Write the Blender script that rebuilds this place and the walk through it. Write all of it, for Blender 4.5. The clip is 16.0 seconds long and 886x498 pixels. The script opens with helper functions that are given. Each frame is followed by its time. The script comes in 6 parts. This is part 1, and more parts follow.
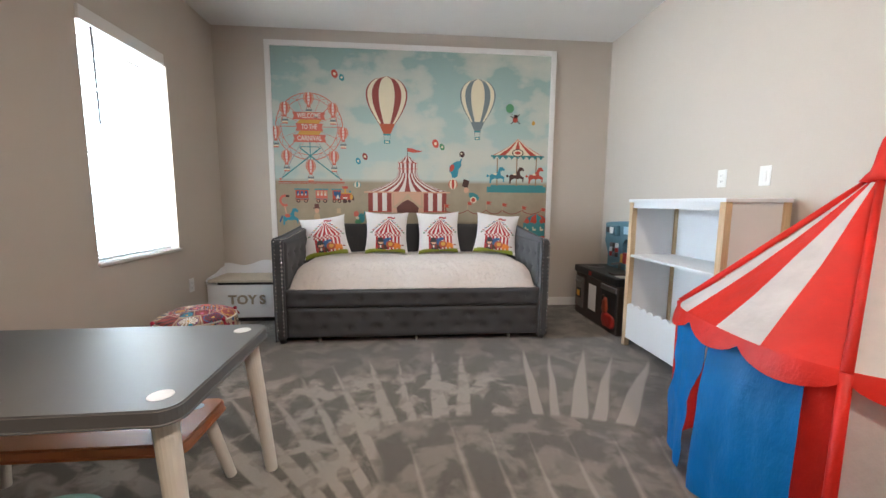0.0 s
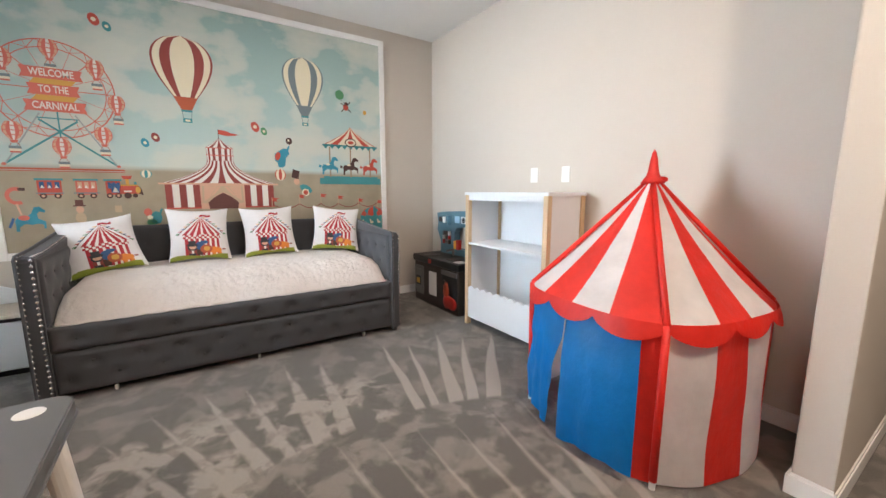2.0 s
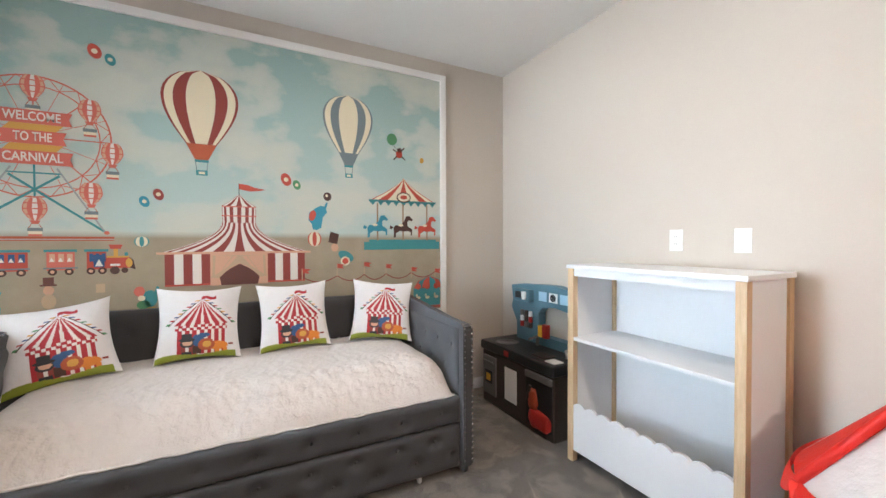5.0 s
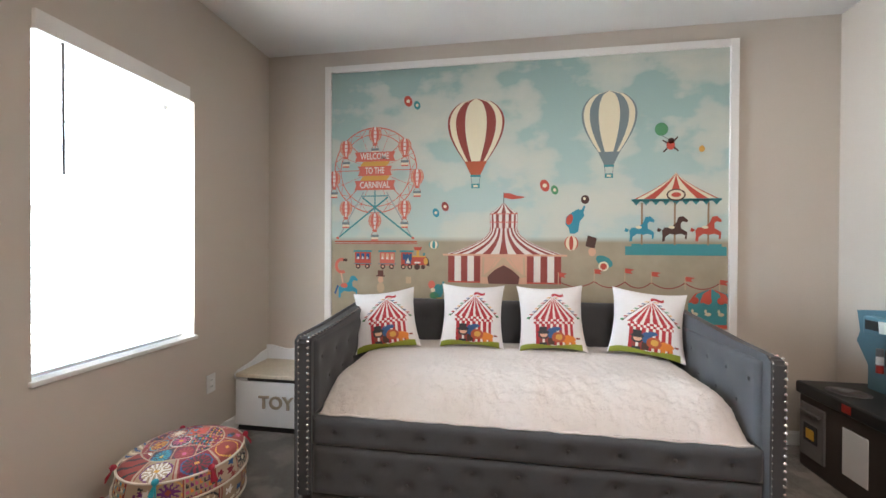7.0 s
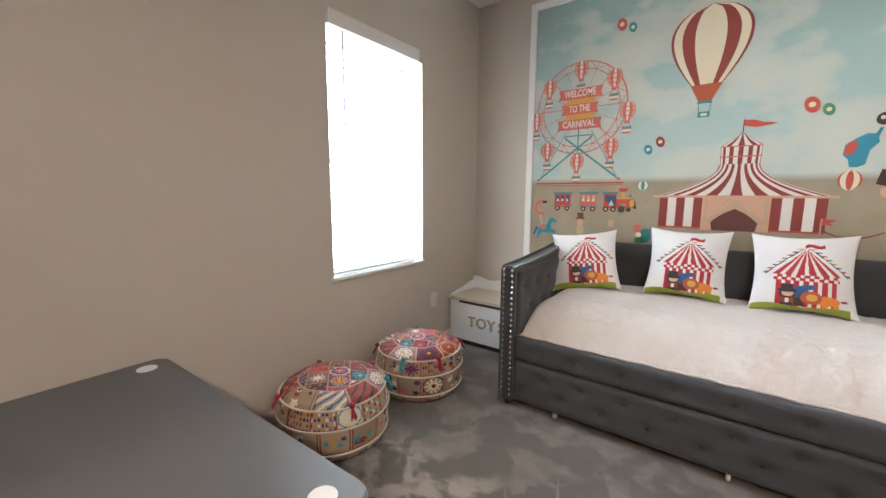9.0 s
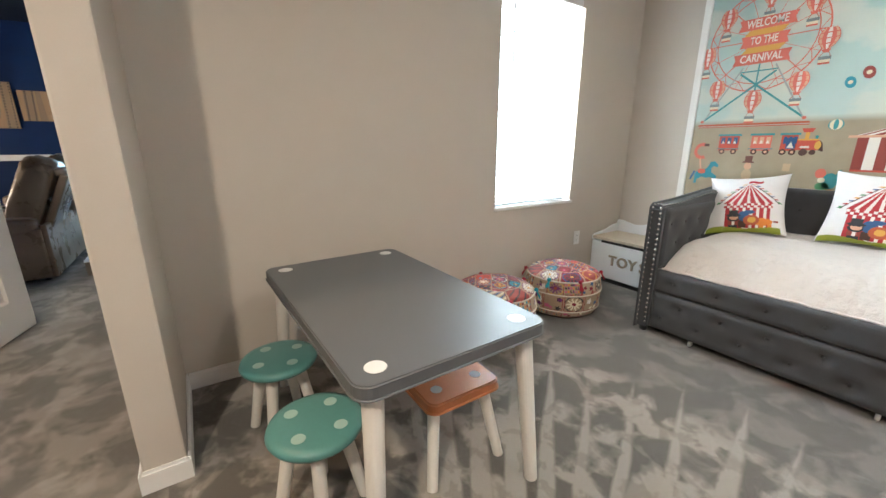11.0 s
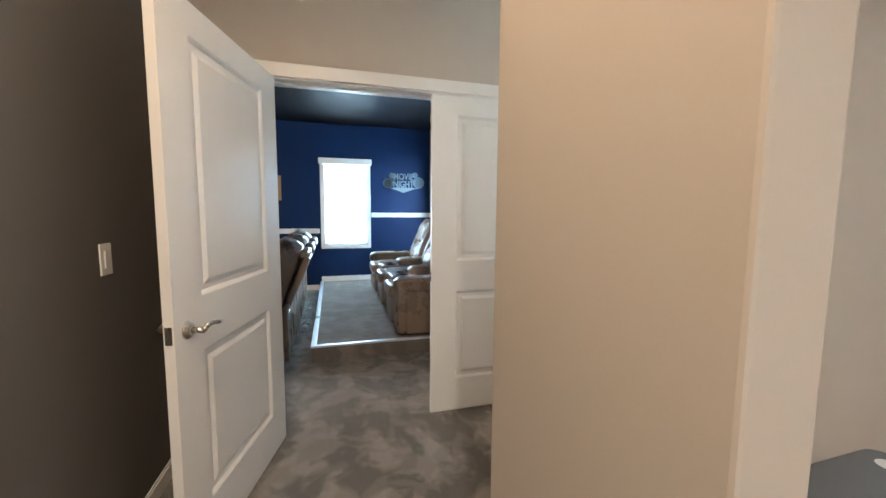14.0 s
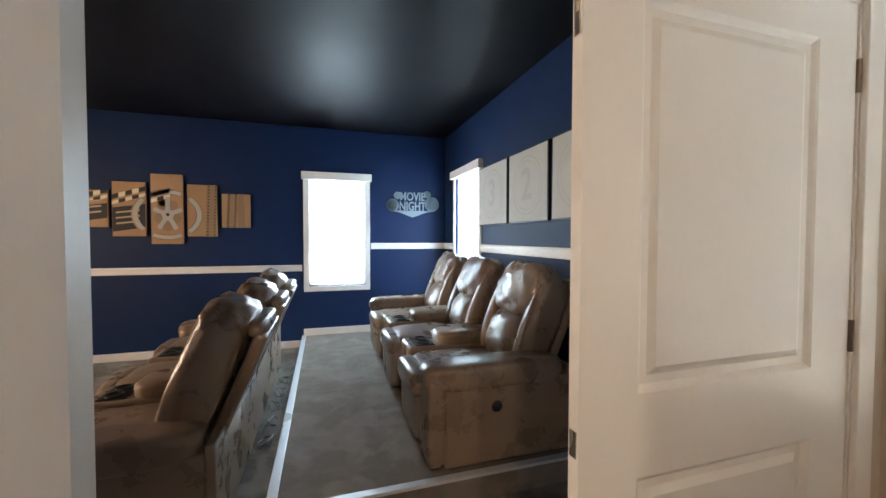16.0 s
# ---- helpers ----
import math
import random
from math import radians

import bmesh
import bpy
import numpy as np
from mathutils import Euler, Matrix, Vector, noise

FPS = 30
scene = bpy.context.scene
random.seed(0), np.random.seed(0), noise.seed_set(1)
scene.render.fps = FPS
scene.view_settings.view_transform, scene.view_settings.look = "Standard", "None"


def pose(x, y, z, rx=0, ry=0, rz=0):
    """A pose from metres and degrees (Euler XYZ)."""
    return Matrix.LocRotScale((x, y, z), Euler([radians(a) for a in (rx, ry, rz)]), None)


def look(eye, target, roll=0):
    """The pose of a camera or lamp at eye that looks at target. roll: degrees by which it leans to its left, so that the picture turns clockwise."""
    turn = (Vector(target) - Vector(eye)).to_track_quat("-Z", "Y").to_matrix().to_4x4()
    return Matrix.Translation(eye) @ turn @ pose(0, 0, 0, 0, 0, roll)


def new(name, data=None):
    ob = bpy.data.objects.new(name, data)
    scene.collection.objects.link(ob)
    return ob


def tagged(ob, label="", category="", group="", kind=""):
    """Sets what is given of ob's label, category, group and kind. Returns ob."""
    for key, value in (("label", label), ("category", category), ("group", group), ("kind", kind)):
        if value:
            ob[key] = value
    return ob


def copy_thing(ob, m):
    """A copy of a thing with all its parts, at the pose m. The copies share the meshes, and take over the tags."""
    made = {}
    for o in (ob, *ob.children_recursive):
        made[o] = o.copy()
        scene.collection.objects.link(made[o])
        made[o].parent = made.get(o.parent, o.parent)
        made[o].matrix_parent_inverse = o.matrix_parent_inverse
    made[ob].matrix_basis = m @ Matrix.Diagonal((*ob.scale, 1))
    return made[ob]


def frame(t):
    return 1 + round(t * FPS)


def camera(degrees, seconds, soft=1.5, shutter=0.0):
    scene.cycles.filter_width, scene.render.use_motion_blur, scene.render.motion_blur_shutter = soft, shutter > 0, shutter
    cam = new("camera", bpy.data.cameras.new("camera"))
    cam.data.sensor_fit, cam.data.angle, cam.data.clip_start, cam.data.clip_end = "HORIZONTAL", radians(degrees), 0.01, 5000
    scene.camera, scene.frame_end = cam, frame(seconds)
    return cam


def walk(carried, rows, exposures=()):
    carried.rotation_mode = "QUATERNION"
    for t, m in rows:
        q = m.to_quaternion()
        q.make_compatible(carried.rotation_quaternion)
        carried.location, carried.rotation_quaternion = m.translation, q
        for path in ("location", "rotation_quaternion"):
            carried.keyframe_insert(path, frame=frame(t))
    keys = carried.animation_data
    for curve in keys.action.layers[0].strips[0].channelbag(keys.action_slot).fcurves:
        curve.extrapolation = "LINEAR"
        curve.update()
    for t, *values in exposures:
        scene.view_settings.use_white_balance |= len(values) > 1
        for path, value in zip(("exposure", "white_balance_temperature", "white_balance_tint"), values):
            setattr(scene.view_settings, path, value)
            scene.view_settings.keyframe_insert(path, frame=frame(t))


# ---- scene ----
cam = camera(98.5, 16.0)
PATH = [
    (0, (0.005, 0.039, 1.099), (0.175, 2.018, 0.861), 0.4),
    (0.5, (-0.078, 0.068, 1.105), (0.269, 2.02, 0.841), 0.1),
    (1, (-0.155, 0.111, 1.113), (0.521, 1.971, 0.819), 0.2),
    (1.5, (-0.24, 0.166, 1.113), (0.729, 1.889, 0.818), 0.2),
    (2, (-0.267, 0.238, 1.148), (0.821, 1.889, 0.848), 0.0),
    (2.5, (-0.225, 0.419, 1.190), (0.931, 2.027, 0.902), -0.1),
    (3, (-0.17, 0.639, 1.222), (1.04, 2.211, 0.972), -0.1),
    (3.2, (-0.147, 0.728, 1.225), (1.078, 2.291, 0.986), -0.2),
    (5.3, (0.014, 1.230, 1.277), (0.774, 3.081, 1.273), -0.1),
    (5.5, (0.011, 1.239, 1.282), (0.635, 3.139, 1.281), -0.1),
    (6, (0.002, 1.242, 1.276), (0.308, 3.219, 1.282), 0.1),
    (6.5, (-0.024, 1.244, 1.270), (-0.028, 3.244, 1.276), 0.2),
    (7, (-0.032, 1.241, 1.268), (-0.338, 3.218, 1.254), 0.3),
    (7.5, (-0.042, 1.242, 1.258), (-0.6, 3.161, 1.19), 0.3),
    (8, (-0.048, 1.227, 1.244), (-0.823, 3.066, 1.1), 0.3),
    (8.5, (-0.044, 1.190, 1.233), (-1.042, 2.908, 1.014), 0.3),
    (9, (-0.039, 1.107, 1.203), (-1.228, 2.692, 0.927), 0.3),
    (9.2, (-0.018, 1.055, 1.190), (-1.273, 2.585, 0.872), 0.3),
    (11.3, (0.205, 0.638, 1.152), (-1.467, 1.6, 0.623), 0.0),
    (11.5, (0.211, 0.611, 1.150), (-1.502, 1.499, 0.621), 0.1),
    (12, (0.153, 0.512, 1.216), (-1.608, 1.293, 0.679), 0.3),
    (12.5, (-0.034, 0.342, 1.262), (-1.849, 1.047, 0.805), 0.3),
    (13, (-0.29, 0.198, 1.273), (-2.147, 0.856, 0.925), 0.4),
    (13.5, (-0.608, 0.096, 1.303), (-2.500, 0.684, 1.030), 0.4),
    (14, (-0.964, -0.019, 1.320), (-2.875, 0.537, 1.128), 0.4),
    (14.5, (-1.320, -0.086, 1.316), (-3.237, 0.472, 1.200), 0.4),
    (15, (-1.746, -0.074, 1.334), (-3.664, 0.490, 1.267), 0.35),
    (15.5, (-2.180, -0.040, 1.358), (-4.097, 0.527, 1.298), 0.3),
    (16, (-2.575, 0.05, 1.371), (-4.485, 0.645, 1.314), 0.1),
]
EXPOSURES = [(0.0, -0.18, 6200, 12), (0.7, -0.17, 6200, 12), (1.6, 0.06, 6300, 13), (3.0, 0.02, 6300, 13), (5.5, 0.04, 6250, 13), (6.5, 0.06, 6250, 13), (7.5, -0.03, 6200, 12), (9.0, 0.05, 6200, 12), (11.4, 0.42, 6000, 5), (12.5, 0.46, 6050, 5), (13.8, 0.34, 6150, 7), (14.5, 0.30, 5650, 9), (15.0, 0.08, 5800, 9), (15.5, -0.18, 6400, 11), (16.0, 0.06, 7000, 14)]
walk(cam, [(t, look(eye, target, roll)) for t, eye, target, roll in PATH], EXPOSURES)

# ---- light ----
world = bpy.data.worlds.new("sky")
scene.world = world
world.use_nodes = True
sky = world.node_tree.nodes.new("ShaderNodeTexSky")
sky.sky_type, sky.sun_disc = "NISHITA", False
sky.sun_elevation, sky.sun_rotation = radians(52), radians(150)
background = world.node_tree.nodes["Background"]
background.inputs["Strength"].default_value = 0.1
world.node_tree.links.new(sky.outputs["Color"], background.inputs["Color"])
sun = new("sun", bpy.data.lights.new("sun", "SUN"))
sun.data.energy, sun.data.angle, sun.data.color = 3.0, radians(0.5), (1.0, 0.95, 0.87)
sun.matrix_basis = look((4, -7, 11), (0, 0, 0))


def window_light(name, eye, target, width, height, watts, colour, spread=180):
    """Sky light standing in a window's opening."""
    lamp = new(name, bpy.data.lights.new(name, "AREA"))
    lamp.data.shape, lamp.data.size, lamp.data.size_y = "RECTANGLE", width, height
    lamp.data.energy, lamp.data.color, lamp.data.spread = watts, colour, radians(spread)
    lamp.matrix_basis = look(eye, target)
    return lamp


SKY, THEATER_SKY = (0.72, 0.88, 1.0), (0.62, 0.83, 1.0)
window_light("skylight_playroom", (-3.0, 4.0, 1.55), (0, 3.3, 1.55), 3.7, 2.7, 660, SKY, 112)
window_light("skylight_hall", (-2.62, 2.0, 1.45), (-2.62, 0, 1.15), 1.2, 1.7, 11.5, SKY)
# Extra upward lamp in place of ground bounce, added to brighten the ceiling.
window_light("ground_bounce_fill", (-2.75, 3.2, 0.25), (0.6, 2.75, 2.6), 1.8, 1.2, 340, (1.0, 0.94, 0.84), 100)
window_light("skylight_theater_west", (-7.82, 0.21, 1.42), (0, 0.21, 1.42), 0.72, 1.4, 240, THEATER_SKY)
window_light("skylight_theater_north", (-6.8, 1.83, 1.43), (-6.8, 0, 1.43), 0.8, 1.46, 165, THEATER_SKY)
# Warm lamp added out of view to light the front row from the south.
window_light("added_light_theater_south", (-5.3, -4.3, 1.45), (-5.3, 0, 1.0), 1.2, 1.4, 88, (1.0, 0.76, 0.57))

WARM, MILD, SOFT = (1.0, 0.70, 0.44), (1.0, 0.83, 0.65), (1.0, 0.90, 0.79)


def unseen_ceiling_lamp(name, x, y, radius, watts, colour):
    """A warm disc lamp at the ceiling, out of view."""
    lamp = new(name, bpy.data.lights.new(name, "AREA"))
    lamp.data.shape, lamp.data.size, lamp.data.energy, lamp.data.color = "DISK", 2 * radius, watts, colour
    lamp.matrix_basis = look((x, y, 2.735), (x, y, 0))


# Out of view: playroom disc added as fill, hall pair inferred from warm walls.
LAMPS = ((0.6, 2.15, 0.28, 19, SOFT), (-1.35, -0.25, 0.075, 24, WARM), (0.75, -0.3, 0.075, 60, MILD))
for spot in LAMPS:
    unseen_ceiling_lamp("unseen_ceiling_lamp", *spot)

# ---- materials ----


class Net:
    """A node material under construction."""

    def __init__(self, name):
        self.mat = bpy.data.materials.new(name)
        self.mat.use_nodes = True
        self.tree = self.mat.node_tree
        self.shader = self.tree.nodes["Principled BSDF"]
        self.out = self.tree.nodes["Material Output"]

    def node(self, kind, **values):
        n = self.tree.nodes.new("ShaderNode" + kind)
        for key, v in values.items():
            n.inputs[key.replace("_", " ")].default_value = v
        return n

    def link(self, a, b):
        self.tree.links.new(a, b)

    def coords(self, scale=(1, 1, 1), kind="Object"):
        tex = self.node("TexCoord")
        m = self.node("Mapping")
        m.inputs["Scale"].default_value = scale
        self.link(tex.outputs[kind], m.inputs["Vector"])
        return m.outputs["Vector"]

    def noise(self, vector, scale, detail=4, rough=0.6):
        n = self.node("TexNoise", Scale=scale, Detail=detail, Roughness=rough)
        self.link(vector, n.inputs["Vector"])
        return n.outputs["Fac"]

    def math(self, op, a, b=0.0, c=0.0):
        n = self.tree.nodes.new("ShaderNodeMath")
        n.operation = op
        for k, v in enumerate((a, b, c)):
            if isinstance(v, (int, float)):
                n.inputs[k].default_value = v
            else:
                self.link(v, n.inputs[k])
        return n.outputs[0]

    def ramp(self, value, stops):
        n = self.tree.nodes.new("ShaderNodeValToRGB")
        while len(n.color_ramp.elements) < len(stops):
            n.color_ramp.elements.new(0.5)
        for e, (at, colour) in zip(n.color_ramp.elements, stops):
            e.position, e.color = at, (*colour, 1)
        self.link(value, n.inputs["Fac"])
        return n.outputs["Color"]

    def mix(self, fac, a, b, blend="MIX"):
        n = self.tree.nodes.new("ShaderNodeMix")
        n.data_type, n.blend_type = "RGBA", blend
        for socket, v in ((n.inputs[0], fac), (n.inputs[6], a), (n.inputs[7], b)):
            if isinstance(v, (int, float)):
                socket.default_value = v
            elif isinstance(v, tuple):
                socket.default_value = (*v, 1)
            else:
                self.link(v, socket)
        return n.outputs[2]

    def bump(self, height, strength, distance=0.01):
        n = self.node("Bump", Strength=strength, Distance=distance)
        self.link(height, n.inputs["Height"])
        self.link(n.outputs["Normal"], self.shader.inputs["Normal"])

    def set(self, **values):
        for key, v in values.items():
            socket = self.shader.inputs[key.replace("_", " ")]
            if isinstance(v, (int, float)):
                socket.default_value = v
            elif isinstance(v, tuple):
                socket.default_value = (*v, 1)
            else:
                self.link(v, socket)
        return self


def surface(name, colour, rough=0.5, metal=0.0, vary=0.06, large=1.5, fine=60, bump=0.05, depth=0.002, sheen=0.0, stretch=(1, 1, 1), spec=0.5, kind="Object"):
    """A surface of one colour with stains, grain and fine relief."""
    net = Net(name)
    v = net.coords(stretch, kind)
    a, b = net.noise(v, large, 3), net.noise(v, fine, 5)
    tone = net.math("ADD", net.math("MULTIPLY", a, 0.6), net.math("MULTIPLY", b, 0.4))
    low, high = tuple(c * (1 - vary) for c in colour), tuple(min(c * (1 + vary), 1) for c in colour)
    net.set(Base_Color=net.ramp(tone, ((0.3, low), (0.7, high))), Metallic=metal, Specular_IOR_Level=spec)
    net.set(Roughness=net.math("ADD", rough - 0.06, net.math("MULTIPLY", a, 0.12)))
    if sheen:
        net.set(Sheen_Weight=sheen)
    if bump:
        net.bump(b, bump, depth)
    return net.mat


def carpet_material(name, dark, light, fan):
    """Cut-pile carpet with brushed vacuum-cleaner marks. fan: whether long wedges show."""
    net = Net(name)
    p = net.coords()
    sep = net.node("SeparateXYZ")
    drift = net.node("TexNoise", Scale=2.2, Detail=1.5)
    net.link(p, drift.inputs["Vector"])
    bent = net.node("VectorMath")
    bent.operation = "MULTIPLY_ADD"
    net.link(drift.outputs["Color"], bent.inputs[0])
    bent.inputs[1].default_value = (0.04, 0.04, 0.0)
    net.link(p, bent.inputs[2])
    net.link(bent.outputs[0], sep.inputs[0])
    x, y = net.math("SUBTRACT", sep.outputs["X"], 0.02), net.math("SUBTRACT", sep.outputs["Y"], 0.02)

    def clamp(v):
        return net.math("MINIMUM", net.math("MAXIMUM", v, 0.0), 1.0)

    def polar(cx, cy):
        e, n = net.math("SUBTRACT", x, cx), net.math("SUBTRACT", y, cy)
        return net.math("SQRT", net.math("ADD", net.math("MULTIPLY", e, e), net.math("MULTIPLY", n, n))), net.math("MULTIPLY", net.math("ARCTAN2", e, n), 180 / math.pi)

    def wedges(cx, cy, pitch, offset, low, high, foot, tip, wide, seed):
        """Pointed strokes that fan out from where the cleaner stood, between two bearings in degrees."""
        r, bearing = polar(cx, cy)
        f = net.math("DIVIDE", net.math("SUBTRACT", bearing, offset), pitch)
        index, across = net.math("FLOOR", f), net.math("FRACT", f)
        pick = net.node("TexWhiteNoise")
        pick.noise_dimensions = "1D"
        net.link(net.math("ADD", index, seed), pick.inputs["W"])
        chance = pick.outputs["Value"]
        end = net.math("ADD", tip - 0.08, net.math("MULTIPLY", chance, 0.14))
        along = net.math("DIVIDE", net.math("SUBTRACT", end, r), tip - foot)
        lean = net.math("ADD", 0.36, net.math("MULTIPLY", chance, 0.28))
        half = net.math("MULTIPLY", net.math("MULTIPLY", along, wide), net.math("ADD", 0.7, net.math("MULTIPLY", chance, 0.5)))
        inside = clamp(net.math("MULTIPLY", net.math("SUBTRACT", half, net.math("ABSOLUTE", net.math("SUBTRACT", across, lean))), 9.0))
        inside = net.math("MULTIPLY", inside, clamp(net.math("MULTIPLY", net.math("SUBTRACT", r, foot), 30.0)))
        inside = net.math("MULTIPLY", inside, clamp(net.math("MULTIPLY", net.math("SUBTRACT", bearing, low), 2.0)))
        return net.math("MULTIPLY", inside, clamp(net.math("MULTIPLY", net.math("SUBTRACT", high, bearing), 2.0)))

    patch = net.node("TexNoise", Scale=5.2 if fan else 3.6, Detail=3.5, Roughness=0.55, Distortion=0.35)
    net.link(p, patch.inputs["Vector"])
    blot = net.ramp(patch.outputs["Fac"], ((0.465, (0, 0, 0)), (0.555, (1, 1, 1))))
    small = net.node("TexNoise", Scale=11.0 if fan else 7.0, Detail=2.5, Roughness=0.55, Distortion=0.4)
    net.link(p, small.inputs["Vector"])
    dab = net.ramp(small.outputs["Fac"], ((0.50, (0, 0, 0)), (0.58, (1, 1, 1))))
    soft = net.noise(p, 1.7, 2)
    brushed = net.math("ADD", net.math("MULTIPLY", blot, 0.5), net.math("ADD", net.math("MULTIPLY", dab, 0.26), net.math("MULTIPLY", soft, 0.3)))
    if fan:
        west = wedges(0.15, 0.80, 6.6, 3.0, -66.0, 9.0, 0.50, 2.05, 0.56, 3.0)
        east = wedges(0.52, 1.10, 6.9, 8.0, 8.0, 43.0, 0.78, 1.88, 0.42, 11.0)
        inner = wedges(0.48, -0.90, 4.2, 0.0, -28.0, 22.0, 1.45, 2.82, 0.30, 27.0)
        span, _ = polar(0.40, 0.145)
        beyond = clamp(net.math("MULTIPLY", net.math("SUBTRACT", span, 1.74), 30.0))
        beyond = net.math("MAXIMUM", beyond, clamp(net.math("MULTIPLY", net.math("SUBTRACT", -0.10, x), 12.0)))
        worn = net.math("MULTIPLY", blot, net.math("SUBTRACT", 1.0, net.math("MULTIPLY", dab, 0.4)))
        tip_side = net.math("MAXIMUM", net.math("MULTIPLY", west, net.math("SUBTRACT", 1.0, net.math("MULTIPLY", dab, 0.45))), east)
        middle = net.math("MULTIPLY", clamp(net.math("MULTIPLY", net.math("SUBTRACT", 2.55, y), 4.0)), clamp(net.math("MULTIPLY", net.math("SUBTRACT", 0.72, x), 5.0)))
        tip_side = net.math("MAXIMUM", tip_side, net.math("MULTIPLY", worn, 0.3))
        outside = net.math("MAXIMUM", tip_side, net.math("MULTIPLY", net.math("MULTIPLY", worn, middle), 0.8))
        within = net.math("ADD", net.math("MULTIPLY", inner, 0.62), net.math("MULTIPLY", worn, 0.42))
        blend = net.math("ADD", net.math("MULTIPLY", outside, beyond), net.math("MULTIPLY", within, net.math("SUBTRACT", 1.0, beyond)))
        marks = net.math("ADD", clamp(blend), net.math("MULTIPLY", soft, 0.18))
    else:
        marks = brushed
    fibre = net.noise(p, 420, 2, 0.8)
    pile = net.noise(p, 95, 2, 0.7)
    tone = net.math("ADD", net.math("MULTIPLY", marks, 0.72), net.math("ADD", net.math("MULTIPLY", fibre, 0.2), net.math("MULTIPLY", pile, 0.14)))
    net.set(Base_Color=net.ramp(tone, ((0.16, dark), (0.82, light))), Roughness=0.95, Sheen_Weight=0.25, Specular_IOR_Level=0.1)
    net.bump(net.math("ADD", net.math("ADD", fibre, pile), net.math("MULTIPLY", marks, 0.3)), 0.5, 0.006)
    return net.mat


def sky_print_material():
    """Printed mural ground: teal sky with cream clouds over a sand field."""
    net = Net("mural_print")
    p = net.coords()
    sep = net.node("SeparateXYZ")
    net.link(p, sep.inputs[0])
    z = sep.outputs["Z"]
    clouds = net.noise(net.coords((1.0, 1, 1.5)), 1.9, 5, 0.48)
    puff = net.ramp(clouds, ((0.47, (0, 0, 0)), (0.515, (0.65, 0.65, 0.65)), (0.62, (1, 1, 1))))
    fade = net.ramp(net.math("DIVIDE", net.math("SUBTRACT", z, 0.54), 1.4), ((0.0, (0.50, 0.60, 0.565)), (0.55, (0.37, 0.50, 0.475)), (1.0, (0.28, 0.40, 0.375))))
    air = net.mix(net.math("MULTIPLY", puff, 0.72), fade, (0.64, 0.615, 0.525))
    field = net.ramp(net.noise(p, 5, 3), ((0.3, (0.31, 0.26, 0.18)), (0.7, (0.38, 0.32, 0.225))))
    edge = net.ramp(net.math("MULTIPLY", net.math("SUBTRACT", z, 0.63), 12), ((0.1, (0, 0, 0)), (0.6, (1, 1, 1))))
    net.set(Base_Color=net.mix(edge, field, air), Roughness=0.75)
    net.bump(net.noise(p, 300, 2), 0.04, 0.001)
    return net.mat


def leather_material(name, colour):
    net = Net(name)
    p = net.coords()
    wear, pores = net.noise(p, 5, 4), net.noise(p, 260, 3)
    net.set(Base_Color=net.ramp(wear, ((0.3, tuple(c * 0.88 for c in colour)), (0.7, tuple(c * 1.1 for c in colour)))))
    net.set(Roughness=net.math("ADD", 0.23, net.math("MULTIPLY", wear, 0.10)), Specular_IOR_Level=0.6)
    folds = net.noise(p, 11, 3)
    creases = net.math("ABSOLUTE", net.math("SUBTRACT", net.noise(net.coords((1, 1, 0.6)), 17, 4, 0.6), 0.5))
    net.bump(net.math("ADD", net.math("MULTIPLY", pores, 0.12), net.math("ADD", folds, net.math("MULTIPLY", creases, 0.12))), 0.24, 0.011)
    return net.mat


def wood_material(name, low, high):
    net = Net(name)
    v = net.coords((14, 14, 1.2))
    grain = net.noise(v, 5, 6, 0.65)
    net.set(Base_Color=net.ramp(grain, ((0.3, low), (0.7, high))), Roughness=0.5)
    net.bump(grain, 0.08, 0.002)
    return net.mat


def glowing_cloth(name, colour, clear):
    """A sheet that lets light through."""
    net = Net(name)
    through_light = net.node("BsdfTranslucent")
    through_light.inputs["Color"].default_value = (*colour, 1)
    front = net.node("BsdfDiffuse")
    front.inputs["Color"].default_value = (*colour, 1)
    weave = net.noise(net.coords(), 400, 2)
    first = net.node("MixShader", Fac=0.5)
    net.link(front.outputs[0], first.inputs[1])
    net.link(through_light.outputs[0], first.inputs[2])
    open_weave = net.node("BsdfTransparent")
    last = net.node("MixShader")
    net.link(net.math("ADD", clear - 0.03, net.math("MULTIPLY", weave, 0.06)), last.inputs["Fac"])
    net.link(first.outputs[0], last.inputs[1])
    net.link(open_weave.outputs[0], last.inputs[2])
    net.link(last.outputs[0], net.out.inputs["Surface"])
    return net.mat


def nylon(name, colour):
    """Thin crinkled nylon that lets some light through."""
    net = Net(name)
    p = net.coords()
    folds, creases = net.noise(p, 6, 3), net.noise(net.coords((1, 1, 0.5)), 24, 4, 0.7)
    tone = net.ramp(folds, ((0.3, tuple(c * 0.9 for c in colour)), (0.7, tuple(min(1, c * 1.08) for c in colour))))
    net.set(Base_Color=tone, Roughness=0.48)
    ridge = net.math("ABSOLUTE", net.math("SUBTRACT", net.noise(net.coords((1, 1, 0.6)), 4.5, 2, 0.5), 0.5))
    net.bump(net.math("ADD", net.math("MULTIPLY", folds, 1.5), net.math("ADD", creases, net.math("MULTIPLY", ridge, 2.4))), 0.5, 0.012)
    behind = net.node("BsdfTranslucent")
    net.link(tone, behind.inputs["Color"])
    both = net.node("MixShader", Fac=0.36)
    net.link(net.shader.outputs[0], both.inputs[1])
    net.link(behind.outputs[0], both.inputs[2])
    net.link(both.outputs[0], net.out.inputs["Surface"])
    return net.mat


